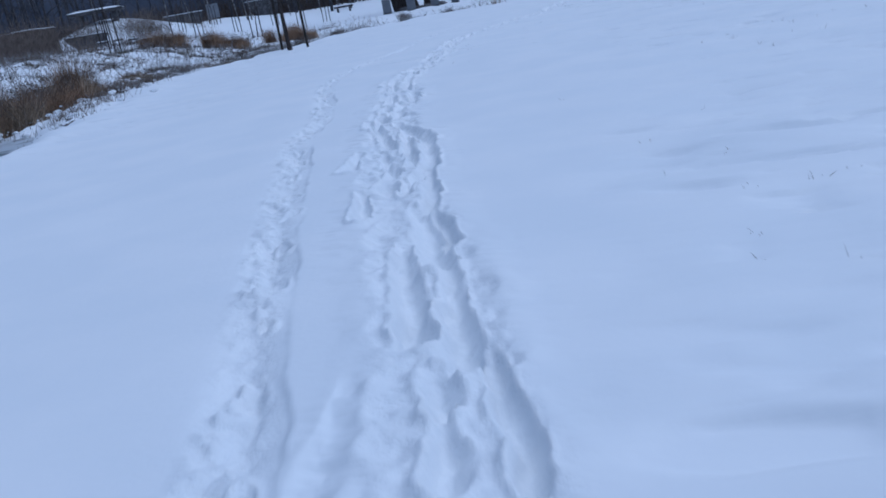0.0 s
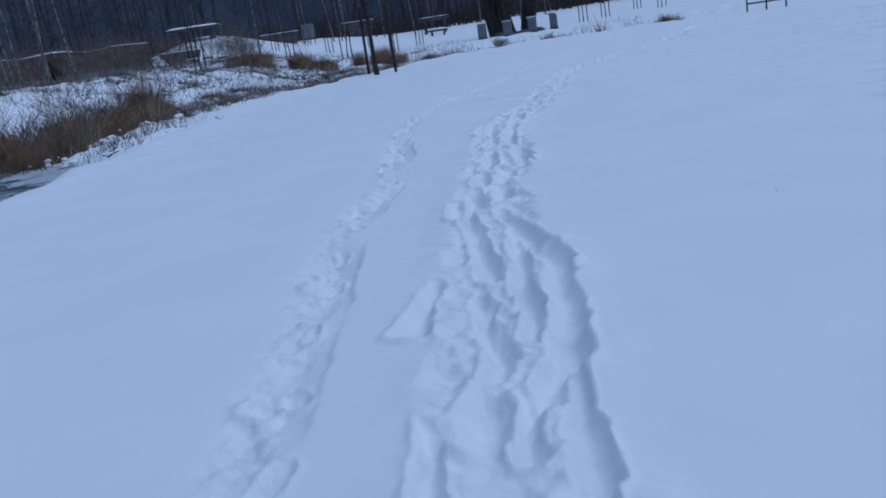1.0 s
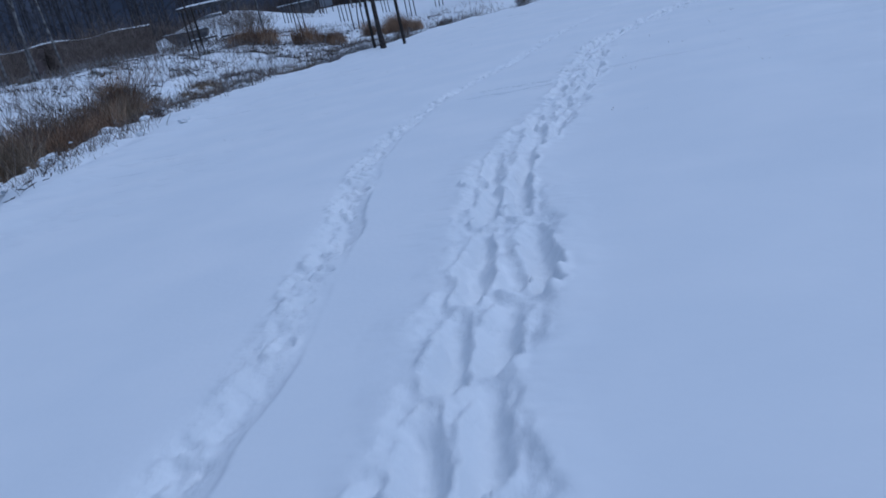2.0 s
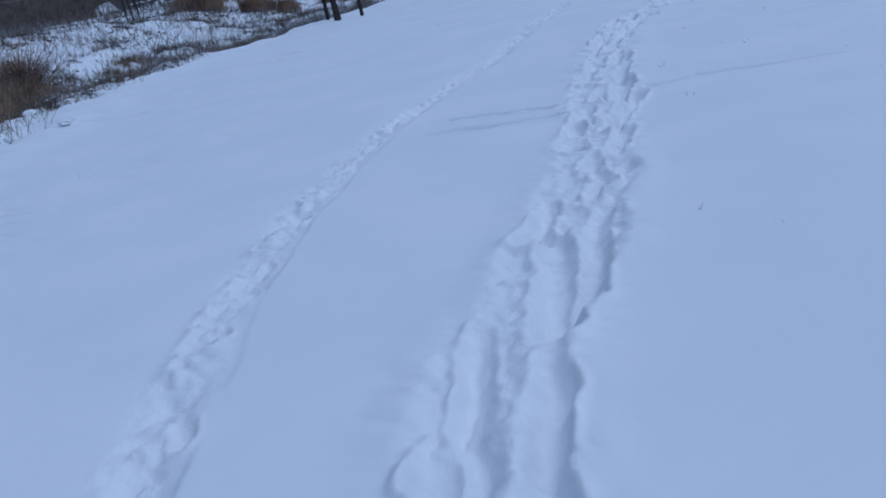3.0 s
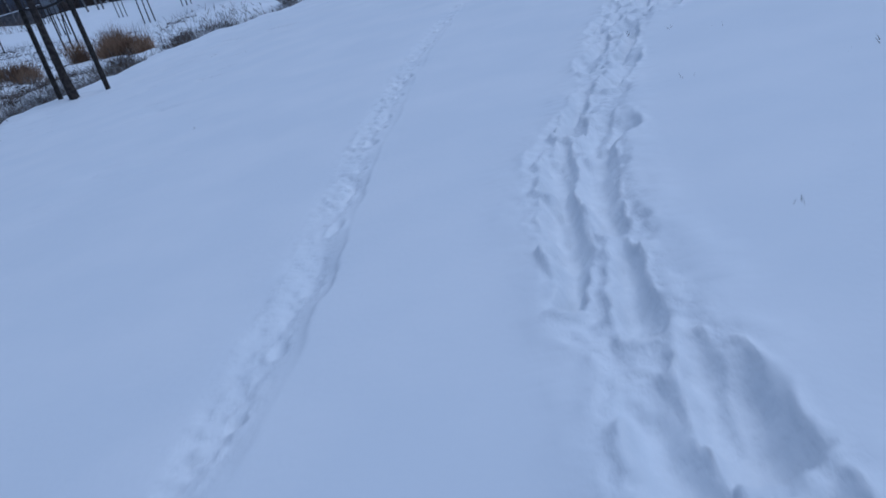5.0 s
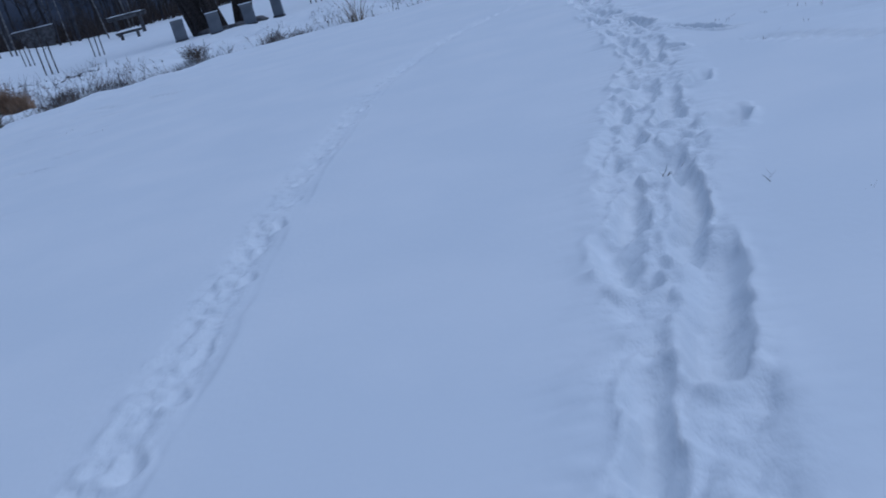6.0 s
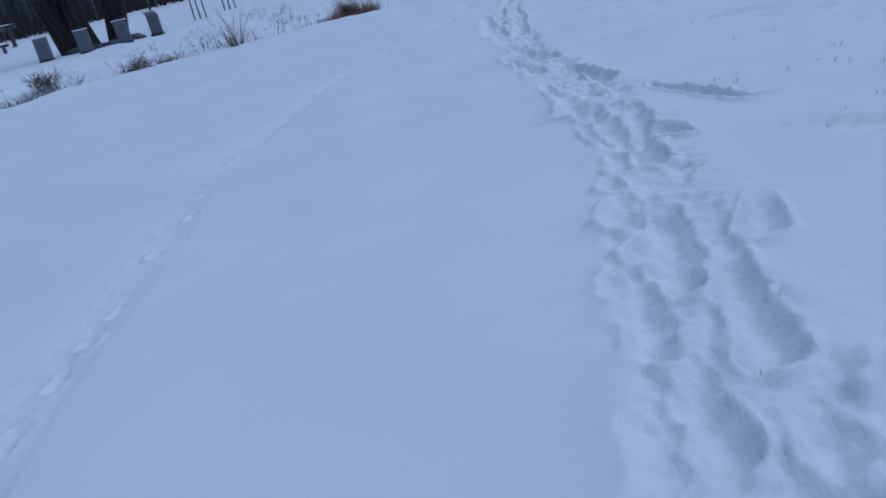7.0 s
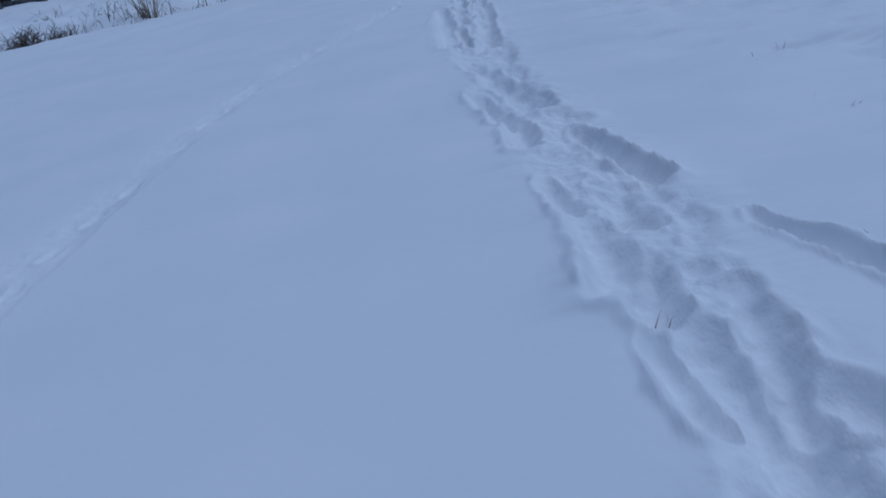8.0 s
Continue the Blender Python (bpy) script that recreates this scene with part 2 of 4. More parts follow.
def press(X, Y, rows):
    """How deep the dragged footprints go at each point, and the snow they push up around them."""
    deep, heap = np.zeros(X.shape), np.zeros(X.shape)
    for k, (fx, fy, hx, hy, hw, depth) in enumerate(rows):
        reach = hw * 2.6 + 0.03
        r0, r1 = np.searchsorted(Y[:, 0], [min(fy, hy) - reach, max(fy, hy) + reach])
        mid = X[min((r0 + r1) // 2, len(X) - 1)]
        side = 0.5 * abs(fy - hy) + reach
        c0, c1 = np.searchsorted(mid, [min(fx, hx) - side, max(fx, hx) + side])
        if r1 <= r0 or c1 <= c0:
            continue
        gx, gy = X[r0:r1, c0:c1], Y[r0:r1, c0:c1]
        px = gx + 0.018 * fbm(gx, gy, 0.15, 2, 40) + 0.006 * fbm(gx, gy, 0.05, 2, 41)
        py = gy + 0.018 * fbm(gx, gy, 0.15, 2, 42) + 0.005 * fbm(gx, gy, 0.05, 1, 49)
        dx, dy = hx - fx, hy - fy
        ln = math.hypot(dx, dy)
        u = np.clip(((px - fx) * dx + (py - fy) * dy) / (ln * ln), 0, 1)
        across = ((px - fx) * dy - (py - fy) * dx) / ln          # grows to the left of the walker's way
        w = hw * (0.55 + 0.45 * np.sqrt(u))
        d = np.hypot(px - fx - u * dx, py - fy - u * dy) / w
        # one bank is laid over in a long slope, the other stands steeper
        laid = np.clip(1.22 - 0.80 * d, 0, 1)
        steep = 0.4 * step(d, 1.12, 0.60) + 0.6 * step(d, 1.35, 0.10)
        wall = np.where(across < 0, laid * laid * (3 - 2 * laid) * 0.5 + laid * 0.5, steep)
        wall = np.where(u >= 1, 0.6 * step(d, 1.12, 0.72) + 0.4 * step(d, 1.15, 0.1), wall)
        along = u * ln
        floor = 1.6 * depth * (0.60 * step(along, -0.02, 0.14) + 0.40 * u) + 0.006 * fbm(gx, gy, 0.06, 3, 43) - 0.0022 * np.sin(along * 150 + 3.0 * fbm(gx, gy, 0.12, 1, 44) + k) * step(u, 0.3, 0.8)
        deep[r0:r1, c0:c1] = np.maximum(deep[r0:r1, c0:c1], floor * wall)
        rim = step(d, 0.95, 1.25) * step(d, 2.1, 1.3) * (0.6 + 0.4 * u) * (1 + 0.9 * fbm(gx, gy, 0.07, 2, 45))
        heap[r0:r1, c0:c1] = np.maximum(heap[r0:r1, c0:c1], 0.30 * depth * rim)
    return deep, heap


def tracks(X, Y):
    Z = np.zeros(X.shape)
    rnd = random.Random(5)
    yv = Y[:, 0]
    mid = (yv > 1.0) & (yv < 33)
    # the wide trodden trail: a shallow, softly uneven bed with loose crumbs
    cx = np.where(mid, spline(RIGHT, yv), 1e3)[:, None]
    slope = np.gradient(cx[:, 0], yv)[:, None]
    d = (X - cx) / np.sqrt(1 + np.clip(slope, -1, 1) ** 2)
    half = trail_half(Y) + 0.025 * fbm(Y, Y * 0, 0.5, 2, 11)
    rough = fbm(X, Y, 0.16, 3, 12)
    crumbs = fbm(X, Y, 0.05, 2, 15)
    e = np.abs(d) - half - 0.035 * rough
    inside = step(e, 0.05, -0.05)
    Z -= (0.015 + 0.010 * rough) * inside
    Z += 0.006 * crumbs * step(e, 0.08, 0.0)
    Z += (0.006 + 0.006 * rough) * step(e, -0.01, 0.05) * step(e, 0.20, 0.06)
    # loose snow flung outwards in short streaks
    patch = step(fbm(X, Y, 0.5, 2, 25), -0.3, 0.5)
    Z += 0.007 * fbm(X * 0.45 + 0.2 * Y, Y * 1.7, 0.06, 2, 24) * step(e, 0.0, 0.05) * step(e, 0.28, 0.06) * patch
    # the narrow trail: crumbs thrown up on one side, a smooth groove with a sharp edge on the other
    cl = np.where(mid, spline(LEFT, yv), 1e3)[:, None]
    sl = np.gradient(cl[:, 0], yv)[:, None]
    dl = (X - cl) / np.sqrt(1 + np.clip(sl, -1, 1) ** 2) + 0.020 * fbm(X, Y, 0.30, 2, 14) + 0.008 * fbm(X, Y, 0.07, 2, 46)
    faint = (1 - 0.30 * step(yv, 13.0, 15.5) - 0.25 * step(yv, 19.5, 24))[:, None]
    bed = np.clip(0.75 + 0.7 * fbm(X, Y, 0.35, 2, 17), 0.1, 1.5)
    Z -= 0.044 * faint * bed * step(dl, -0.20, 0.01) * (0.2 * step(dl, 0.105, 0.085) + 0.8 * np.clip((0.11 - dl) / 0.11, 0, 1))
    lumps = np.clip(fbm(X, Y, 0.055, 3, 29) + 0.15 * fbm(X, Y, 0.3, 1, 47), -0.4, 1)
    strip = step(dl, -0.17, -0.08) * step(dl, 0.05, -0.03)
    Z += 0.026 * lumps * faint * strip * (0.5 + 0.7 * step(fbm(X, Y, 0.4, 2, 48), -0.4, 0.4))
    Z += 0.003 * crumbs * faint * step(np.abs(dl + 0.02), 0.12, 0.05)
    TROD[0] += 0.8 * step(e, 0.12, -0.02) + faint * step(np.abs(dl + 0.04), 0.15, 0.06)
    def along_trail(line, q):
        x, x2 = spline(line, np.array([q, q + 0.2]))
        return float(x), float(x2 - x) / 0.2
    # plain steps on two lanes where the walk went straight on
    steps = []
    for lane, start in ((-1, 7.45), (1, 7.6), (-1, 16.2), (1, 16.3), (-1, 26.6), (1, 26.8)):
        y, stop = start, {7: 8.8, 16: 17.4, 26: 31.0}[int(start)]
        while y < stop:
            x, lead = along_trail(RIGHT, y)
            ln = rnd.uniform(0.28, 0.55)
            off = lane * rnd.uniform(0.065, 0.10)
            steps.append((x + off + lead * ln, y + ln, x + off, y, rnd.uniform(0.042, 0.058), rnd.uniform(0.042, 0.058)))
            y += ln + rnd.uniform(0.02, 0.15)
    # paw-sized dents in the narrow trail's groove
    y = 1.8
    while y < 30:
        x, lead = along_trail(LEFT, y)
        ln = rnd.uniform(0.05, 0.16)
        off = rnd.uniform(0.0, 0.03)
        k = 1 - 0.35 * float(step(y, 13.0, 15.5))
        steps.append((x + off + lead * ln, y + ln, x + off, y, rnd.uniform(0.024, 0.036), k * rnd.uniform(0.026, 0.044)))
        y += ln + rnd.uniform(0.15, 0.5)
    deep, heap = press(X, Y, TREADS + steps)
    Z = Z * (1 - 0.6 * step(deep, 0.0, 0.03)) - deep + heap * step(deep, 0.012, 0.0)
    # clods broken from the banks
    clods = fbm(X, Y, 0.10, 3, 27)
    Z += 0.011 * clods * step(e, 0.08, -0.02) + 0.010 * np.clip(fbm(X, Y, 0.045, 2, 28), 0, 1) * step(e, 0.06, 0.0)
    return Z


# lines dragged across the trails and shallow dents beside them
treads((-0.79, 13.90, -0.35, 13.86, 0.036, 0.032), (-0.40, 13.86, 0.02, 13.83, 0.038, 0.034), (-0.78, 13.58, -0.30, 13.57, 0.046, 0.032), (-0.35, 13.56, 0.10, 13.60, 0.046, 0.034),
       (1.75, 14.25, 1.22, 14.18, 0.026, 0.026), (1.28, 14.19, 0.88, 14.16, 0.046, 0.032), (0.95, 14.18, 0.58, 14.06, 0.042, 0.032), (2.02, 23.03, 2.18, 22.27, 0.036, 0.045),
       (2.09, 21.80, 2.30, 21.35, 0.034, 0.034), (2.28, 21.40, 2.49, 20.98, 0.026, 0.032))
treads((-3.33, 23.81, -3.63, 23.98, 0.05, 0.048), (-4.54, 25.15, -4.69, 24.28, 0.05, 0.042), (-4.20, 28.61, -4.92, 29.41, 0.06, 0.048), (-1.81, 28.32, -2.14, 28.33, 0.05, 0.035),
       (-3.41, 24.65, -3.54, 24.54, 0.05, 0.054), (-3.21, 28.33, -3.85, 28.84, 0.06, 0.048), (-7.95, 23.33, -8.10, 23.16, 0.05, 0.048), (-6.64, 23.61, -6.75, 23.40, 0.05, 0.048),
       (-6.76, 20.97, -6.74, 20.65, 0.05, 0.048), (-4.83, 19.91, -4.97, 19.76, 0.04, 0.054), (-4.46, 16.10, -4.54, 16.05, 0.03, 0.032))

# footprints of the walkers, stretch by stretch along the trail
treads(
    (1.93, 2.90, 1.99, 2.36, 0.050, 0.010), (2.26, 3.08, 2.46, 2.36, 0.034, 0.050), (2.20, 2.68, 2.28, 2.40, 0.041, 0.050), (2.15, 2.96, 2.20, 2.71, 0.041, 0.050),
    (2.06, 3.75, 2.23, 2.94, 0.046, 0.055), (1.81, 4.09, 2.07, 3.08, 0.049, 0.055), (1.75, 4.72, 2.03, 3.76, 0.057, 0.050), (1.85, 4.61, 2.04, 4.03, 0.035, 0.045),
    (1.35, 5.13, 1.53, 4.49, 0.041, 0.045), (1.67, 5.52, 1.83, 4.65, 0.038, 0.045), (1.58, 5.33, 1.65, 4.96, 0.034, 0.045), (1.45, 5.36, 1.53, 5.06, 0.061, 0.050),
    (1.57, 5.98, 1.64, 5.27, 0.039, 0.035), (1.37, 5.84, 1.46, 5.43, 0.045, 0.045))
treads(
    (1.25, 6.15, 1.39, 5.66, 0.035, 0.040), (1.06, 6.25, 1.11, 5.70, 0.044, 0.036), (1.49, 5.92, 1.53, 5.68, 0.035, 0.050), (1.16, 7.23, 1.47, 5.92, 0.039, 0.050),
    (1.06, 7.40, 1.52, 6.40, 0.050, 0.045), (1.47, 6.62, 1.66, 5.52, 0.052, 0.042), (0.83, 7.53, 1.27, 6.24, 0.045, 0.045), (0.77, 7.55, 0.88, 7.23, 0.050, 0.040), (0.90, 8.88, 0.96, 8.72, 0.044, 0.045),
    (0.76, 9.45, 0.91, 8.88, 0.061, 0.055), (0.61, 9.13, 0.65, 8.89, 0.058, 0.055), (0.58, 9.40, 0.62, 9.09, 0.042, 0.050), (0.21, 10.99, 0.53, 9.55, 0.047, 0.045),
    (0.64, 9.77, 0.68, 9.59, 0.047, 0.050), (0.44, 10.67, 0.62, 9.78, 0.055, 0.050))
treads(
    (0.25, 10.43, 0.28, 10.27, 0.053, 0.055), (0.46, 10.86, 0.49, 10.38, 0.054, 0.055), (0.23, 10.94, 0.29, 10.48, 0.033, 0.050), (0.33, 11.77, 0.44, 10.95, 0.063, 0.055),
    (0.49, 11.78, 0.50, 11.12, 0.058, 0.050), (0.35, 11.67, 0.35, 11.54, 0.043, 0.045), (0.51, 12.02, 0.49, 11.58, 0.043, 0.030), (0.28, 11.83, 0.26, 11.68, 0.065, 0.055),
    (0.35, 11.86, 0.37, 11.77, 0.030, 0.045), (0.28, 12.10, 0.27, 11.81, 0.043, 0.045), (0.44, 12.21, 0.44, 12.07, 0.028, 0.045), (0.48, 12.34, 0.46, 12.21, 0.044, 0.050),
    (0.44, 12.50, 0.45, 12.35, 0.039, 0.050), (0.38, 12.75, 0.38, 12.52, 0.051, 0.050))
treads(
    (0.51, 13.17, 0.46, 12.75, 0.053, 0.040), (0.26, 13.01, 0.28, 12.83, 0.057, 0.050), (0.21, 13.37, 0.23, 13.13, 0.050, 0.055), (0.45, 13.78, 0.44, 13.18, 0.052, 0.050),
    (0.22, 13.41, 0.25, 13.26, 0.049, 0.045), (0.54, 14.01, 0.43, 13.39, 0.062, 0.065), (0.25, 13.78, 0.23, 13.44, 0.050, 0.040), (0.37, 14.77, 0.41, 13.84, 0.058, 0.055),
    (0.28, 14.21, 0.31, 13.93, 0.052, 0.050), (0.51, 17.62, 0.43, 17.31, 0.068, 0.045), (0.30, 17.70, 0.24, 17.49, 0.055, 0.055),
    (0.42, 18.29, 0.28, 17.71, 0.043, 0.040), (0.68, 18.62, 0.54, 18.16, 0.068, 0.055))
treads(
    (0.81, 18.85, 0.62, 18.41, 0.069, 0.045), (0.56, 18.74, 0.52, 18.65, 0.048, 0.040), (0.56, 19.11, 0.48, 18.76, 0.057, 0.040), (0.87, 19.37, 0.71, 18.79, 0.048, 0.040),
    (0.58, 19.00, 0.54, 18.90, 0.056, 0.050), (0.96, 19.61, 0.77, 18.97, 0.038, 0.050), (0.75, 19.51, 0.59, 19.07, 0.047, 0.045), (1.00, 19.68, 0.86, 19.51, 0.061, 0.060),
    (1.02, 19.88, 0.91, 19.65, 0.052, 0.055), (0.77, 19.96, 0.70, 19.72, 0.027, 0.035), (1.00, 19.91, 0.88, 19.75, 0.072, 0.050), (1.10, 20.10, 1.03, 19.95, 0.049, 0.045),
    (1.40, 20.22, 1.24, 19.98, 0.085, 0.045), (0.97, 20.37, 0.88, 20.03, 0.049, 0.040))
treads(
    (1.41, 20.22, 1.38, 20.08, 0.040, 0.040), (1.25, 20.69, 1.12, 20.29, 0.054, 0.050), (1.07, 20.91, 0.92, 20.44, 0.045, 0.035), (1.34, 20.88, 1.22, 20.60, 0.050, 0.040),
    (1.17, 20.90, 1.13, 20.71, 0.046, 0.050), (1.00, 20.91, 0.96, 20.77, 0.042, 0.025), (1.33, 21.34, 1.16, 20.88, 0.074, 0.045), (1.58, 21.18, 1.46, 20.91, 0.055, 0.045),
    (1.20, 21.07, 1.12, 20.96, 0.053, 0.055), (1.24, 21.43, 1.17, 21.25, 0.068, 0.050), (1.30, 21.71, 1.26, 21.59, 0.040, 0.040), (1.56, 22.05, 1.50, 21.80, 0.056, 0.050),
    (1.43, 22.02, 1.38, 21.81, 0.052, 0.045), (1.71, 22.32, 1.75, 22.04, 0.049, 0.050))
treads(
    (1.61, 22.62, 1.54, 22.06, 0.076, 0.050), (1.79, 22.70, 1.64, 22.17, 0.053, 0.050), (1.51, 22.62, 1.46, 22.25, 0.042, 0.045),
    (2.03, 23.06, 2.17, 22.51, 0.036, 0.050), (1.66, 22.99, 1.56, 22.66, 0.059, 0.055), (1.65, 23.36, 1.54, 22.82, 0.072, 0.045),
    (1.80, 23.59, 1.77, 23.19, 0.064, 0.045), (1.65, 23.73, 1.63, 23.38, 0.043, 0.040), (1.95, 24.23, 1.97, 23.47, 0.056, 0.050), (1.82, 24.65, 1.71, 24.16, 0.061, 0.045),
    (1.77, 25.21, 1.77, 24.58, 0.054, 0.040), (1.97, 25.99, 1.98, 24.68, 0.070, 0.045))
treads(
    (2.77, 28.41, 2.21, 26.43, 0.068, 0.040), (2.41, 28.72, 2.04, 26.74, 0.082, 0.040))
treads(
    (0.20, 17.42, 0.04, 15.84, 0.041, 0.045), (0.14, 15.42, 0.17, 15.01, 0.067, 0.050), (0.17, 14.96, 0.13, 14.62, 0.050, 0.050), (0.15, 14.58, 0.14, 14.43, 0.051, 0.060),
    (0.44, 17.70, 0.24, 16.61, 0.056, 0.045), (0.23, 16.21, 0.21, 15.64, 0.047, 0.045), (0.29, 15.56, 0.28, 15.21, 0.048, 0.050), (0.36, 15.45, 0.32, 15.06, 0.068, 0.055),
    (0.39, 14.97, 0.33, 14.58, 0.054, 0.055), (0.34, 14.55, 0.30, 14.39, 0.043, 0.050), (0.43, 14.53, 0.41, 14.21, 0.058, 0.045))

ground_sheet()


HX, HY = np.arange(-62, 22, 0.14), np.arange(0, 128, 0.14)
HZ = land(*np.meshgrid(HX, HY))


def high(x, y):
    """Height of the ground at a place."""
    u, v = (x + 62) / 0.14, y / 0.14
    i, j = int(u), int(v)
    if not (0 <= u < len(HX) - 1 and 0 <= v < len(HY) - 1):
        return float(land(np.array([x]), np.array([y]))[0])
    a, b = u - i, v - j
    return float((HZ[j, i] * (1 - a) + HZ[j, i + 1] * a) * (1 - b) + (HZ[j + 1, i] * (1 - a) + HZ[j + 1, i + 1] * a) * b)


# ---- tubes, twigs and blades ----
class Tubes:
    """Gathers tapered tubes and blades into one mesh."""
    def __init__(self):
        self.v, self.f = [], []

    def tube(self, pts, radii, sides=5):
        base, n = len(self.v), len(pts)
        for k, (p, r) in enumerate(zip(pts, radii)):
            way = (pts[min(k + 1, n - 1)] - pts[max(k - 1, 0)]).normalized()
            a = way.orthogonal().normalized()
            b = way.cross(a)
            for j in range(sides):
                w = 2 * math.pi * j / sides
                self.v.append(p + (a * math.cos(w) + b * math.sin(w)) * r)
        for k in range(n - 1):
            for j in range(sides):
                i, i2 = base + k * sides + j, base + k * sides + (j + 1) % sides
                self.f.append((i, i2, i2 + sides, i + sides))
        self.f.append(tuple(base + j for j in reversed(range(sides))))
        self.f.append(tuple(base + (n - 1) * sides + j for j in range(sides)))

    def blade(self, foot, way, bend, length, width, flat):
        """A narrow bent blade of two quads and a tip."""
        base = len(self.v)
        side = flat * width / 2
        for u, w in ((0, 1.0), (0.4, 0.8), (0.75, 0.5)):
            c = foot + way * (length * u) + bend * (length * u * u)
            self.v += [c - side * w, c + side * w]
        self.v.append(foot + way * length + bend * length)
        self.f += [(base, base + 1, base + 3, base + 2), (base + 2, base + 3, base + 5, base + 4), (base + 4, base + 5, base + 6)]

    def leaf(self, at, a, b):
        base = len(self.v)
        self.v += [at - a, at + b * 0.5, at + a, at - b * 0.5]
        self.f.append((base, base + 1, base + 2, base + 3))

    def done(self, name, mat, parent=None):
        ob = mesh_object(name, self.v, self.f, mat)
        if parent:
            ob.parent = parent
        return ob


def rand_dir(rnd, up=0.0):
    a = rnd.uniform(0, 2 * math.pi)
    return Vector((math.cos(a), math.sin(a), up)).normalized()


def limb(tubes, twigs, rnd, foot, way, length, radius, depth, sag=0.0, sides=5, n=5, crook=0.10):
    """A crooked tapered limb with side limbs; thin ones go among the twigs."""
    pts, p, w = [foot.copy()], foot.copy(), way.normalized()
    for _ in range(n):
        w = (w + Vector((rnd.uniform(-1, 1), rnd.uniform(-1, 1), rnd.uniform(-0.6, 0.6) - sag)) * crook).normalized()
        p = p + w * (length / n)
        pts.append(p.copy())
    radii = [max(0.004, radius * (1 - 0.82 * k / n)) for k in range(n + 1)]
    (tubes if radius > 0.02 else twigs).tube(pts, radii, sides if radius > 0.02 else 3)
    if depth <= 0:
        return pts
    for _ in range(rnd.randint(4, 6)):
        u = rnd.uniform(0.35, 0.98) * n
        k = min(int(u), n - 1)
        at = pts[k].lerp(pts[k + 1], u - k)
        out = (w * rnd.uniform(0.5, 1.0) + rand_dir(rnd, rnd.uniform(-0.1, 0.7)) * 0.8).normalized()
        limb(tubes, twigs, rnd, at, out, length * rnd.uniform(0.28, 0.48), radii[k] * 0.5, depth - 1, sag, 4, 3, crook * 1.4)
    return pts


def tree(name, x, y, height, radius, mat, label, group, seed, depth=2, lean=(0, 0), stems=1, leaves=0, bare=0.3):
    """A leafless tree: trunk (or several stems) and a crown of branches and twigs."""
    rnd = random.Random(seed)
    z = high(x, y)
    root = tagged(new(name), label, "tree", group)
    root.location = (x, y, z)
    trunk, crown = Tubes(), Tubes()
    for k in range(stems):
        foot = Vector((0, 0, -0.15)) if stems == 1 else Vector((rnd.uniform(-0.75, 0.75), rnd.uniform(-0.35, 0.35), -0.15))
        lean_k = Vector((lean[0] + (rnd.uniform(-0.3, 0.3) if stems > 1 else rnd.uniform(-0.03, 0.03)), lean[1] + (rnd.uniform(-0.12, 0.12) if stems > 1 else 0), 1))
        r = radius * (rnd.uniform(0.6, 1.0) if stems > 1 else 1)
        h = height * (rnd.uniform(0.8, 1.0) if stems > 1 else 1)
        n, pts, p, w = 9, [foot.copy()], foot.copy(), lean_k.normalized()
        for _ in range(n):
            w = (w + Vector((rnd.uniform(-1, 1), rnd.uniform(-1, 1), 0.3)) * 0.045).normalized()
            p = p + w * (h / n)
            pts.append(p.copy())
        radii = [r * (1.25 if k2 == 0 else 1 - 0.85 * k2 / n) for k2 in range(n + 1)]
        trunk.tube(pts, radii, 8)
        for _ in range(int(9 + 10 * (stems == 1))):
            u = rnd.uniform(bare, 0.97) * n
            k2 = min(int(u), n - 1)
            out = (Vector((0, 0, 1)) * rnd.uniform(0.4, 1.1) + rand_dir(rnd, 0.1)).normalized()
            limb(crown, crown, rnd, pts[k2].lerp(pts[k2 + 1], u - k2), out, h * rnd.uniform(0.12, 0.28) * (1.15 - u / n * 0.6), radii[k2] * 0.4, depth - 1, 0.05, 4, 4)
    if leaves:
        for _ in range(leaves):
            c = crown.v[rnd.randrange(len(crown.v))]
            crown_leaf = rand_dir(rnd, rnd.uniform(-1, 0.2))
            trunk_side = rand_dir(rnd)
            LEAVES.leaf(Vector((x, y, z)) + c + crown_leaf * 0.03, crown_leaf * 0.045, trunk_side * 0.045)
    trunk.done("trunk", mat, root)
    crown.done("crown", mat if mat is not M_BIRCH else M_TWIG, root)
    return root


def bevelled(name, size, mat, parent, at=(0, 0, 0), turn=0.0, bevel=0.01, label=""):
    bm = bmesh.new()
    bmesh.ops.create_cube(bm, size=1, matrix=Matrix.Translation(at) @ pose(0, 0, 0, 0, 0, turn) @ Matrix.Diagonal((*size, 1)))
    bmesh.ops.bevel(bm, geom=bm.edges[:], offset=bevel, segments=2, affect='EDGES')
    return part(name, bm, mat, parent, label)


# ---- brook ----
def water():
    pts = []
    for (ax, ay), (bx, by) in zip(EDGE[:-1], EDGE[1:]):
        w = Vector((bx - ax, by - ay, 0)).normalized()
        side = Vector((-w.y, w.x, 0))
        pts.append((Vector((ax, ay, 0)), side))
    v, f = [], []
    for c, side in pts:
        v += [c + side * 0.6 + Vector((0, 0, -0.36)), c + side * 3.4 + Vector((0, 0, -0.36))]
    for k in range(len(pts) - 1):
        f.append((2 * k, 2 * k + 2, 2 * k + 3, 2 * k + 1))
    ob = mesh_object("water", v, f, M_WATER)
    tagged(ob, "dark half-frozen water of a narrow brook with pale slush", "brook", kind="structure")


water()


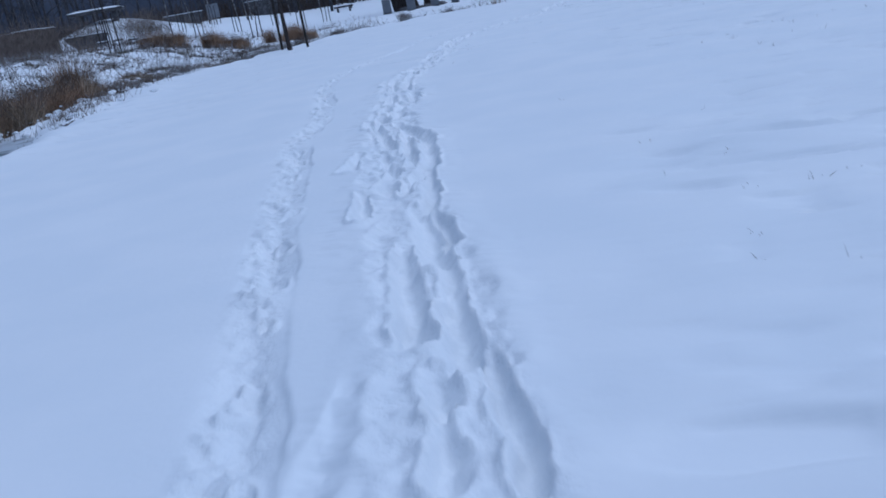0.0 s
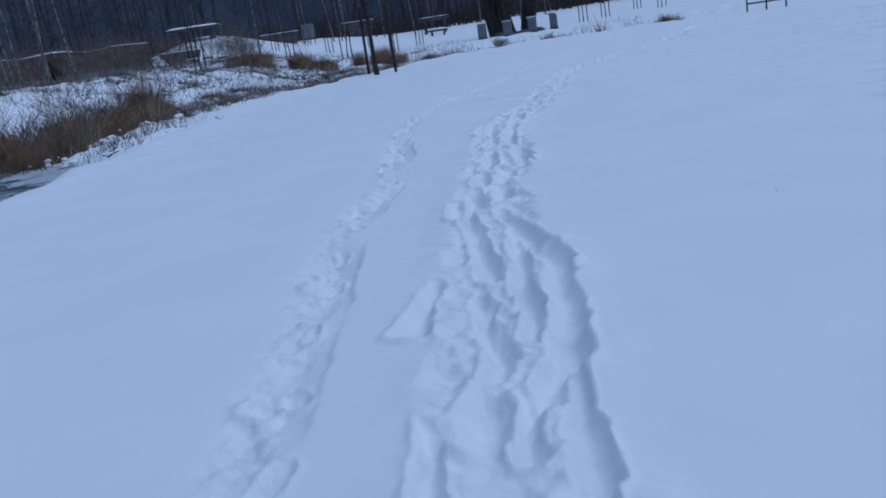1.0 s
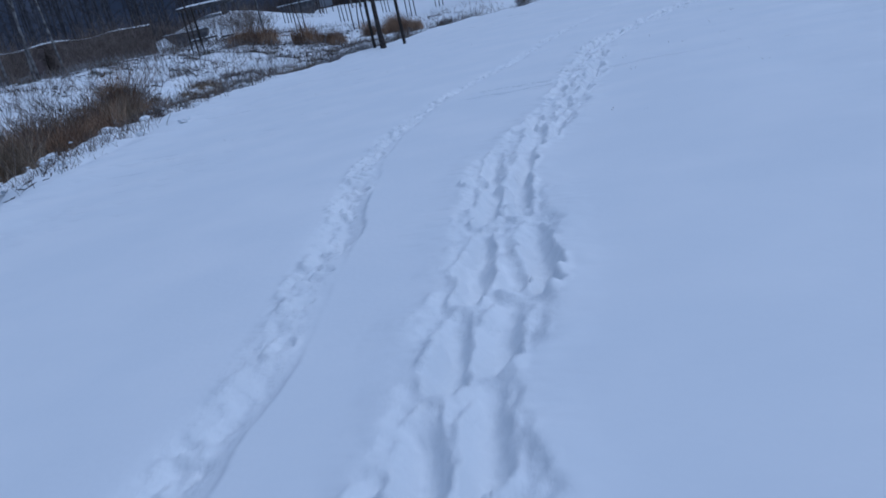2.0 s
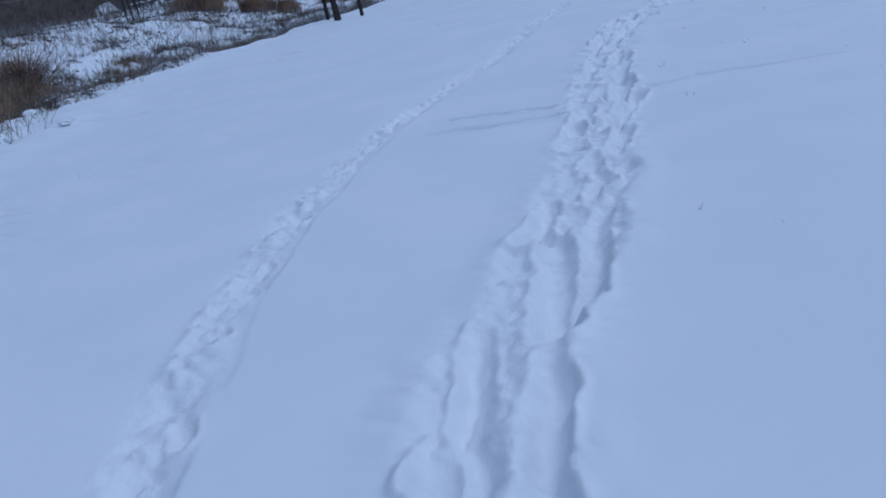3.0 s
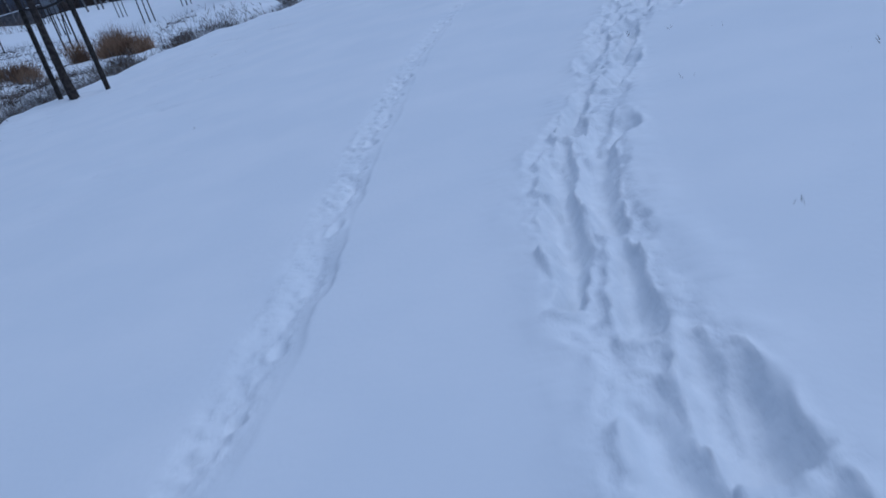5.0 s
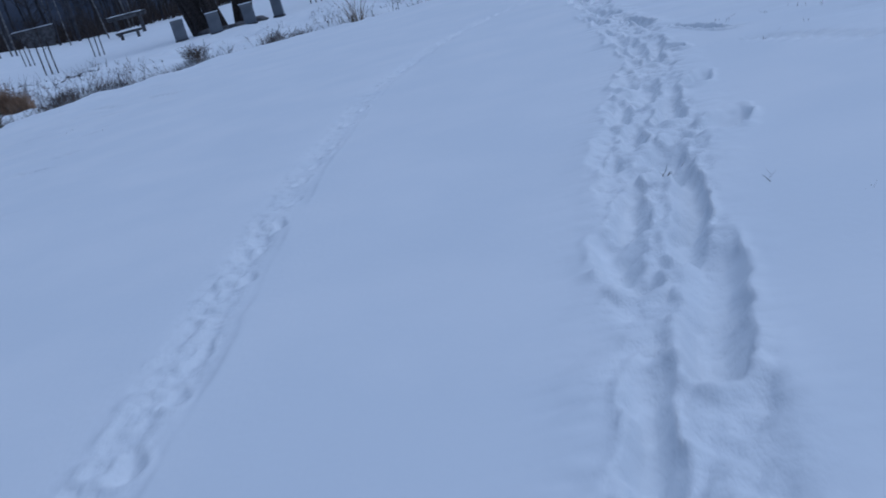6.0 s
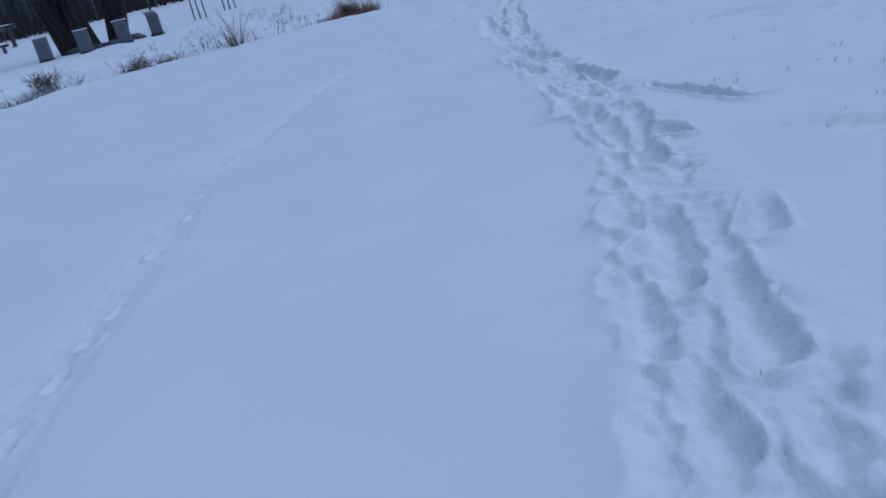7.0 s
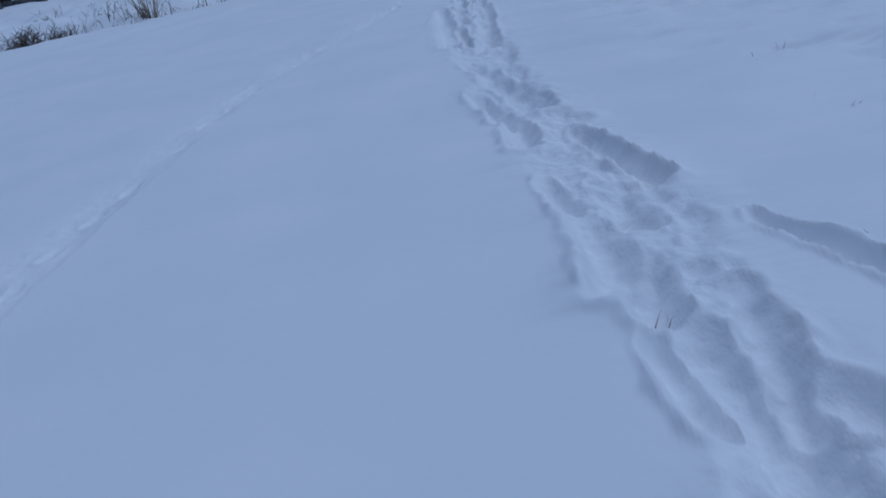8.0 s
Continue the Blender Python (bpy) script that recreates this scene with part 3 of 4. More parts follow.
# ---- dry growth along the brook ----
def clump(name, x, y, mat, label, seed, blades=300, spread=(0.5, 0.4), height=(0.5, 1.0), lean=(0.0, 0.0), width=0.014, snow=0, category="grass clump", kind="", droop=0.35, group=""):
    rnd = random.Random(seed)
    t = Tubes()
    z0 = high(x, y)
    cores = [(rnd.uniform(-0.8, 0.8) * spread[0], rnd.uniform(-0.8, 0.8) * spread[1], rnd.uniform(0.25, 0.6), rnd.uniform(0.55, 1.1), rnd.gauss(0, 0.22), rnd.gauss(0, 0.15)) for _ in range(6)]
    for _ in range(int(blades * 1.6)):
        cx, cy, r, tall, lx, ly = rnd.choice(cores)
        px, py = cx + rnd.gauss(0, r * 0.45) * spread[0], cy + rnd.gauss(0, r * 0.45) * spread[1]
        pz = high(x + px, y + py) - z0 - 0.03
        way = Vector((lean[0] + lx + rnd.gauss(0, 0.2), lean[1] + ly + rnd.gauss(0, 0.2), 1)).normalized()
        flat = rand_dir(rnd)
        bend = (rand_dir(rnd) + Vector((lean[0] + lx, lean[1] + ly, 0))) * rnd.uniform(0, droop) + Vector((0, 0, -rnd.uniform(0, droop)))
        t.blade(Vector((px, py, pz)), way, bend, rnd.uniform(*height) * tall, width * rnd.uniform(0.4, 1.0), flat)
    ob = t.done(name, mat)
    ob.location = (x, y, z0)
    return tagged(ob, label, category, group, kind)


def brush(name, x, y, label, seed, stems=120, spread=(1.0, 0.7), height=(0.5, 1.1), mat=None, kind="", category="bush"):
    """Low bare shrub: crooked stems with twigs."""
    rnd = random.Random(seed)
    t = Tubes()
    z0 = high(x, y)
    for _ in range(stems):
        a, r = rnd.uniform(0, 2 * math.pi), math.sqrt(rnd.random())
        px, py = math.cos(a) * r * spread[0], math.sin(a) * r * spread[1]
        foot = Vector((px, py, high(x + px, y + py) - z0 - 0.05))
        limb(t, t, rnd, foot, Vector((rnd.uniform(-0.6, 0.6), rnd.uniform(-0.6, 0.6), 1)), rnd.uniform(*height), rnd.uniform(0.005, 0.010), 1, 0.1, 3, 3, 0.22)
    ob = t.done(name, mat or M_TWIG)
    ob.location = (x, y, z0)
    return tagged(ob, label, category, kind=kind)


rng = random.Random(77)
THICKET = [(-9.0, 15.9, 0.6), (-9.6, 17.2, 0.6), (-9.9, 18.6, 0.6), (-10.7, 20.2, 0.55), (-10.0, 15.6, 0.5), (-10.7, 17.5, 0.55), (-11.3, 19.6, 0.5),
           (-11.2, 21.8, 0.5), (-12.2, 21.6, 0.5), (-9.9, 14.3, 0.35)]
for n, (bx, by, r) in enumerate(THICKET):
    brush("thicket_bush", bx, by, "tangled bare brown shrub on the brook's bank", 100 + n, 26, (r * 1.2, r), (0.5, 1.1), M_SHRUB)
    clump("grass_tussock", bx + 0.35, by - 0.25, M_STRAW if n % 3 == 0 else M_RUST, "matted dry brown grass between bare shrubs", 200 + n, 1500, (r * 1.4, r * 1.2), (0.35, 1.05), (0.05, 0), 0.014, droop=0.6, kind="stuff")
    if n % 2:
        clump("weed_tussock", bx - 0.1, by - 0.1, M_WEED, "dark green and brown frosted weeds at the bank", 230 + n, 600, (r * 1.3, r * 1.1), (0.25, 0.65), (0.05, 0), 0.016, droop=0.8, kind="stuff")
for n, (bx, by, h, w) in enumerate(((-11.9, 22.4, 1.6, 0.32), (-12.5, 22.0, 1.0, 0.6), (-11.6, 19.4, 1.0, 0.5), (-10.9, 17.6, 1.0, 0.5), (-10.2, 15.8, 0.9, 0.5), (-11.0, 20.6, 0.95, 0.5), (-9.9, 17.6, 0.9, 0.5), (-10.4, 19.0, 0.85, 0.5), (-9.4, 16.4, 0.75, 0.4))):
    clump("reed_clump", bx, by, M_RUST, "tall rust-brown dry grass rising from the thicket", 260 + n, 900, (w, w * 0.7), (0.5 * h, 1.1 * h), (0.02, 0), 0.018, droop=0.3, kind="stuff")
for n, (bx, by) in enumerate(((-10.3, 22.6), (-10.4, 23.8), (-10.2, 25.0), (-9.9, 26.3), (-9.3, 27.6))):
    clump("grass_tussock", bx, by, M_STRAW, "low band of dry brown grass along the brook", 640 + n, 900, (0.8, 0.6), (0.2, 0.5), (0.1, 0), 0.013, droop=0.6, kind="stuff")


def snow_clots():
    """Uncounted lumps of snow caught in the thicket."""
    rnd = random.Random(55)
    t = Tubes()
    for _ in range(420):
        bx, by, r = rnd.choice(THICKET)
        x, y = bx + 0.5 + rnd.gauss(0, 1.5 * r), by - 0.3 + rnd.gauss(0, r * 0.8)
        c, k = Vector((x, y, high(x, y) + rnd.uniform(-0.02, 0.12))), 0.02 + 0.06 * rnd.random()**2
        base = len(t.v)
        for ring in range(4):
            w = math.sin(math.pi * (ring + 0.5) / 4)
            for j in range(6):
                a = j * math.pi / 3 + ring * 0.4
                q = k * rnd.uniform(0.75, 1.2)
                t.v.append(c + Vector((math.cos(a) * w * q * 1.5, math.sin(a) * w * q * 1.2, math.cos(math.pi * (ring + 0.5) / 4) * q * 0.6)))
        for ring in range(3):
            for j in range(6):
                i, i2 = base + ring * 6 + j, base + ring * 6 + (j + 1) % 6
                t.f.append((i, i + 6, i2 + 6, i2))
        t.f += [tuple(base + j for j in range(6)), tuple(base + 18 + j for j in reversed(range(6)))]
    tagged(t.done("snow_clots", M_SNOW_CAP), "white lumps of snow caught in the thicket", "snow", kind="stuff")


snow_clots()
for n, (bx, by) in enumerate(((-13.5, 20.0), (-14.5, 22.5), (-15.5, 25.0), (-13.6, 24.6), (-17.0, 27.0), (-15.0, 28.0), (-18.5, 25.5), (-17.2, 22.0), (-19.5, 30.5), (-16.0, 31.0), (-13.2, 28.4), (-14.0, 31.5), (-12.6, 18.0), (-18.2, 33.0), (-12.4, 30.6))):
    brush("weed_stalks", bx, by, "sparse dry brown weed stalks standing in snow", 800 + n, 22, (0.9, 0.8), (0.25, 0.75), M_SHRUB, kind="stuff", category="weeds")
    clump("weed_tussock", bx + 0.6, by + 0.4, M_WEED, "low dark frosted weeds half under snow", 830 + n, 260, (0.5, 0.35), (0.08, 0.25), (0.1, 0), 0.013, droop=0.7, kind="stuff")
for n, (bx, by) in enumerate(((-10.8, 22.5), (-11.2, 24.6), (-10.9, 26.6), (-10.2, 28.6), (-11.9, 25.8), (-9.2, 30.4), (-12.4, 23.0), (-8.2, 32.0))):
    clump("weed_tussock", bx, by, M_WEED if n % 2 else M_STRAW, "low dark frosted weeds half under snow", 600 + n, 700, (0.6, 0.45), (0.15, 0.45), (0.1, 0), 0.013, droop=0.7, kind="stuff")
for bx, by, h, w, sd in ((-15.4, 35.9, 0.75, 0.9, 1), (-16.6, 36.2, 0.6, 0.7, 2), (-12.9, 34.4, 0.95, 0.55, 3), (-11.9, 34.8, 0.55, 0.8, 4), (-10.7, 37.0, 0.75, 1.0, 5), (-9.6, 36.4, 0.6, 0.7, 6),
                         (1.7, 37.6, 0.55, 0.7, 7), (0.9, 37.3, 0.35, 0.6, 8)):
    clump("reed_clump", bx, by, M_RUST, "rust-brown dry grass clump standing in the snow", 280 + sd, int(1500 * w), (w * 1.0, w * 0.6), (0.5 * h, 1.35 * h), (-0.12 if sd == 3 else 0.1, 0), 0.018, droop=0.35, kind="stuff")
clump("feather_reed", -1.2, 37.8, M_STRAW, "pale feathery reed stalks bent to one side", 300, 22, (0.14, 0.1), (0.7, 1.2), (-0.15, 0), 0.02, droop=0.3)
for n, (bx, by) in enumerate(((-5.3, 37.5), (-3.2, 36.4), (-2.5, 35.8), (-7.6, 34.6), (-8.6, 33.2))):
    brush("bank_bush", bx, by, "small dark leafless bush on the snowy bank", 320 + n, 60, (0.2, 0.18), (0.2, 0.45), M_SHRUB)
    clump("grass_tussock", bx + 0.2, by, M_STRAW, "short dry grass at the foot of a bush", 340 + n, 90, (0.4, 0.3), (0.15, 0.35), (-0.15, 0), 0.014, kind="stuff")


def bank_weeds():
    """Uncounted dry stalks and weeds along the far side of the brook and over the rise behind it."""
    rnd = random.Random(9)
    t = Tubes()
    def place(s):
        k = rnd.choice((2, 3, 3, 4, 4, 4, 5, 5, 5, 6, 6, 6, 7, 7, 7, 7, 8, 9))
        if k > 7:
            s = min(s, 3.4) if s > 1.6 else s * 0.7
        u = rnd.random()
        ax, ay = EDGE[k] * (1 - u) + EDGE[k + 1] * u
        dx, dy = EDGE[k + 1] - EDGE[k]
        ln = math.hypot(dx, dy)
        return ax - dy / ln * s, ay + dx / ln * s
    for _ in range(560):
        cx, cy = place(rnd.choice((rnd.uniform(0.4, 1.5), rnd.uniform(2.4, 4.5), rnd.uniform(2.4, 4.5), rnd.uniform(3, 9), rnd.uniform(5, 18))))
        size = rnd.uniform(0.12, 0.35)
        for _ in range(rnd.randint(30, 70) if cx < -6.5 else rnd.randint(2, 14)):
            x, y = cx + rnd.gauss(0, size), cy + rnd.gauss(0, size)
            way = Vector((rnd.uniform(-0.8, 0.8), rnd.uniform(-0.8, 0.8), 1)).normalized()
            t.blade(Vector((x, y, high(x, y) - 0.03)), way, rand_dir(rnd) * rnd.uniform(0, 0.5), rnd.uniform(0.1, 0.34), rnd.uniform(0.006, 0.014), rand_dir(rnd))
    for _ in range(700):
        x, y = place(rnd.uniform(2.4, 20))
        h = rnd.uniform(0.3, 0.8) * (0.6 if x > -6 else 1)
        way = Vector((rnd.uniform(-0.4, 0.4), rnd.uniform(-0.4, 0.4), 1)).normalized()
        foot = Vector((x, y, high(x, y) - 0.03))
        t.blade(foot, way, rand_dir(rnd) * rnd.uniform(0, 0.4), h, rnd.uniform(0.010, 0.02), rand_dir(rnd))
        for _ in range(3):
            t.blade(foot + way * h * rnd.uniform(0.5, 0.9), (way + rand_dir(rnd) * 0.9).normalized(), rand_dir(rnd) * 0.2, h * 0.3, 0.014, rand_dir(rnd))
    low = Tubes()
    for _ in range(420):
        cx, cy = place(rnd.choice((rnd.uniform(2.2, 5), rnd.uniform(3, 12))))
        for _ in range(rnd.randint(10, 26) if cx < -6.5 else rnd.randint(2, 9)):
            x, y = cx + rnd.gauss(0, 0.2), cy + rnd.gauss(0, 0.12)
            low.blade(Vector((x, y, high(x, y) - 0.02)), Vector((rnd.uniform(-1.2, 1.2), rnd.uniform(-1.2, 1.2), 1)).normalized(), rand_dir(rnd) * 0.4, rnd.uniform(0.06, 0.2), rnd.uniform(0.012, 0.03), rand_dir(rnd))
    tagged(low.done("bank_stubble", M_TWIG), "dark stubble and leaf litter showing through the snow", "weeds", kind="stuff")
    tagged(t.done("bank_weeds", M_SHRUB), "dark dry weeds and stalks along the brook", "weeds", kind="stuff")


bank_weeds()
M_FROST = material("frosted_weed", (0.16, 0.155, 0.15), 0.9, (0.46, 0.46, 0.47), 6.0, island=0.35)


def frosted_edge():
    """Uncounted frosted stalks, dark leaf mats and broken twigs in the strip where the field ends."""
    rnd = random.Random(21)
    frost, mats = Tubes(), Tubes()
    for _ in range(1300):
        k = rnd.choice((0, 1, 2, 3, 3, 4, 4, 5, 5, 6, 6, 7, 7, 8, 8, 9))
        u = rnd.random()
        ax, ay = EDGE[k] * (1 - u) + EDGE[k + 1] * u
        dx, dy = EDGE[k + 1] - EDGE[k]
        ln = math.hypot(dx, dy)
        s = rnd.choice((rnd.uniform(0.5, 1.4), rnd.uniform(1.0, 3.2), rnd.uniform(2.6, 14.0)))
        cx, cy = ax - dy / ln * s, ay + dx / ln * s
        dense = noise.noise(Vector((cx * 0.45, cy * 0.45, 7.0))) + (-0.12 if cy < 19 else 0.02)
        if dense < 0:
            continue
        for _ in range(int(6 + 34 * min(dense, 0.6))):
            x, y = cx + rnd.gauss(0, 0.22), cy + rnd.gauss(0, 0.22)
            way = Vector((rnd.uniform(-0.9, 0.9), rnd.uniform(-0.9, 0.9), 1)).normalized()
            foot = Vector((x, y, high(x, y) - 0.03))
            if rnd.random() < (0.3 if cy < 20 else 0.65):
                h = rnd.uniform(0.12, 0.38) if cy < 27 else rnd.uniform(0.12, 0.45)
                frost.blade(foot, way, rand_dir(rnd) * rnd.uniform(0, 0.6), h, rnd.uniform(0.008, 0.018), rand_dir(rnd))
                for _ in range(2):
                    frost.blade(foot + way * h * rnd.uniform(0.4, 0.9), (way + rand_dir(rnd)).normalized(), rand_dir(rnd) * 0.2, h * 0.35, 0.012, rand_dir(rnd))
            else:
                mats.leaf(foot + Vector((0, 0, rnd.uniform(0.03, 0.12))), rand_dir(rnd, rnd.uniform(-0.4, 0.4)) * rnd.uniform(0.03, 0.09), rand_dir(rnd, rnd.uniform(-0.4, 0.4)) * rnd.uniform(0.03, 0.08))
    # litter and low weeds scattered over the snow behind the brook
    for _ in range(520):
        cx, cy = rnd.uniform(-25, -10.5), rnd.uniform(24, 50)
        if brook(np.array([cx]), np.array([cy]))[0] < 3 or noise.noise(Vector((cx * 0.3, cy * 0.3, 3.0))) < -0.1:
            continue
        for _ in range(rnd.randint(8, 22)):
            x, y = cx + rnd.gauss(0, 0.35), cy + rnd.gauss(0, 0.2)
            foot = Vector((x, y, high(x, y) - 0.02))
            if rnd.random() < 0.5:
                mats.leaf(foot + Vector((0, 0, 0.05)), rand_dir(rnd, rnd.uniform(-0.3, 0.5)) * rnd.uniform(0.04, 0.12), rand_dir(rnd, rnd.uniform(0, 0.8)) * rnd.uniform(0.04, 0.10))
            else:
                frost.blade(foot, Vector((rnd.uniform(-0.7, 0.7), rnd.uniform(-0.7, 0.7), 1)).normalized(), rand_dir(rnd) * 0.3, rnd.uniform(0.12, 0.5), rnd.uniform(0.010, 0.022), rand_dir(rnd))
    tagged(frost.done("frosted_weeds", M_FROST), "grey frosted weeds along the edge of the field", "weeds", kind="stuff")
    tagged(mats.done("leaf_mats", M_TWIG), "dark matted leaves showing between snow lumps", "leaf litter", kind="stuff")


frosted_edge()


# ---- young tree with two stakes at the edge of the field ----
LEAVES = Tubes()


def staked_tree(x, y, stakes, height, stake_height, tie, radius, seed, label, group="", big=False):
    z = high(x, y)
    tree("staked_tree", x, y, height, radius, M_BARK, label, group, seed, depth=2, bare=0.35 if not big else 0.42, leaves=90 if big else 0)
    made = []
    for sx, sy in stakes:
        st = tagged(new("tree_stake"), "dark round wooden stake driven in beside a young tree", "stake", "stakes")
        st.location = (sx, sy, high(sx, sy))
        rnd = random.Random(seed + int(sx * 100))
        t = Tubes()
        r = 0.045 if big else 0.03
        t.tube([Vector((0, 0, -0.2)), Vector((rnd.uniform(-0.02, 0.02), 0, stake_height * 0.5)), Vector((rnd.uniform(-0.04, 0.04), 0, stake_height - 0.02)), Vector((rnd.uniform(-0.04, 0.04), 0, stake_height))],
               [r, r, r * 0.95, r * 0.6], 8)
        t.done("post", M_STAKE, st)
        made.append(st)
    if tie:
        (ax, ay), (bx, by) = stakes[0], stakes[-1]
        za, zb = high(ax, ay) + tie, high(bx, by) + tie
        ob = tagged(new("tree_tie"), "dark sagging strap tied between the stakes", "strap")
        ob.location = (ax, ay, za)
        t = Tubes()
        d = Vector((bx - ax, by - ay, zb - za))
        t.tube([d * u + Vector((0, -0.03, -0.08 * math.sin(math.pi * u))) for u in (0, 0.25, 0.5, 0.75, 1)], [0.022] * 5, 6)
        t.done("band", M_IRON, ob)


staked_tree(-7.07, 27.41, [(-7.39, 27.55), (-6.43, 27.35)], 5.2, 2.0, 1.55, 0.08, 41, "slim dark young tree held between two wooden stakes", big=True)

# ---- four grey information stands ----
def info_stand(x, y, turn):
    ob = tagged(new("info_stand"), "grey upright information stand with a curved hooded top", "information stand", "information stands")
    ob.location, ob.rotation_euler = (x, y, high(x, y)), (0, 0, radians(turn))
    ob.scale = (0.76, 0.8, 0.8)
    w, prof = 0.36, []
    for k in range(8):
        a = k / 7 * radians(62)
        prof.append((0.0 - 0.30 * (1 - math.cos(a)), 0.86 + 0.30 * math.sin(a)))
    outer = [(0.0, -0.05), (0.0, 0.45)] + prof
    inner = [(px + 0.07, pz - (0.07 if k > 5 else 0)) for k, (px, pz) in enumerate(outer)]
    bm = bmesh.new()
    rings = []
    for sx in (-w, w):
        rings.append([bm.verts.new((sx, py, pz)) for py, pz in outer] + [bm.verts.new((sx, py, pz)) for py, pz in reversed(inner)])
    n = len(rings[0])
    for k in range(n):
        bm.faces.new((rings[0][k], rings[0][(k + 1) % n], rings[1][(k + 1) % n], rings[1][k]))
    m = len(outer)
    for r in rings:
        for k in range(m - 1):
            bm.faces.new((r[k], r[k + 1], r[n - 2 - k], r[n - 1 - k]))
    bmesh.ops.recalc_face_normals(bm, faces=bm.faces[:])
    part("panel", bm, M_STONE, ob)
    bevelled("cap", (2 * w + 0.03, 0.30, 0.05), M_SNOW_CAP, ob, (0, -0.06, 1.15), 0, 0.02, "thin snow on the hood")
    bevelled("plinth", (2 * w + 0.06, 0.2, 0.12), M_CONCRETE, ob, (0, 0.03, 0.02), 0, 0.015)


for sx, sy, tr in ((-9.9, 54.0, 14), (-8.3, 53.9, 2), (-6.75, 53.8, -12), (-5.45, 53.6, -30)):
    info_stand(sx, sy, tr)

# ---- old many-stemmed willows behind the stands ----
tree("willow_tree", -9.15, 56.6, 11, 0.25, M_BARK, "old dark many-stemmed leafless tree behind the stands", "old trees", 61, depth=2, stems=14, lean=(-0.16, 0.0), bare=0.2)
tree("willow_tree", -8.0, 56.8, 11, 0.24, M_BARK, "old dark many-stemmed leafless tree behind the stands", "old trees", 62, depth=2, stems=6, lean=(0.0, 0.0), bare=0.2)


def stone(name, x, y, size, seed, label, mat):
    bm = bmesh.new()
    bmesh.ops.create_icosphere(bm, subdivisions=3, radius=1)
    for v in bm.verts:
        k = 1 + 0.35 * noise.noise(v.co * 1.3 + Vector((seed, 0, 0)))
        v.co = Vector((v.co.x * size[0], v.co.y * size[1], v.co.z * size[2])) * k
    for f in bm.faces:
        f.smooth = True
    ob = part(name, bm, mat, None)
    ob.location = (x, y, high(x, y) + size[2] * 0.3)
    return tagged(ob, label, "stone")


for n, (sx, sy, sc) in enumerate(((-9.0, 55.6, 0.35), (-7.6, 55.4, 0.3), (-6.9, 55.7, 0.4), (-8.2, 55.9, 0.3))):
    stone("boulder", sx, sy, (sc * 1.5, sc, sc * 0.5), n * 3.1, "dark flat boulder lying by the old trees", M_CONCRETE)

# ---- iron frame on the field ----
def iron_frame():
    ob = tagged(new("iron_frame"), "thin dark iron frame with three legs standing in snow", "frame")
    ob.location = (4.0, 33.4, high(4.0, 33.4))
    for name, a, b in (("leg", (0, 0, -0.1), (0, 0, 1.0)), ("leg", (0.6, -0.02, -0.1), (0.6, -0.02, 1.0)), ("leg", (1.2, -0.04, -0.1), (1.2, -0.04, 1.0)),
                       ("rail", (0, 0, 0.27), (1.2, -0.04, 0.27)), ("rail", (0, 0, 0.98), (1.2, -0.04, 0.98))):
        t = Tubes()
        t.tube([Vector(a), Vector(b)], [0.026, 0.026], 6)
        t.done(name, M_IRON, ob)


iron_frame()


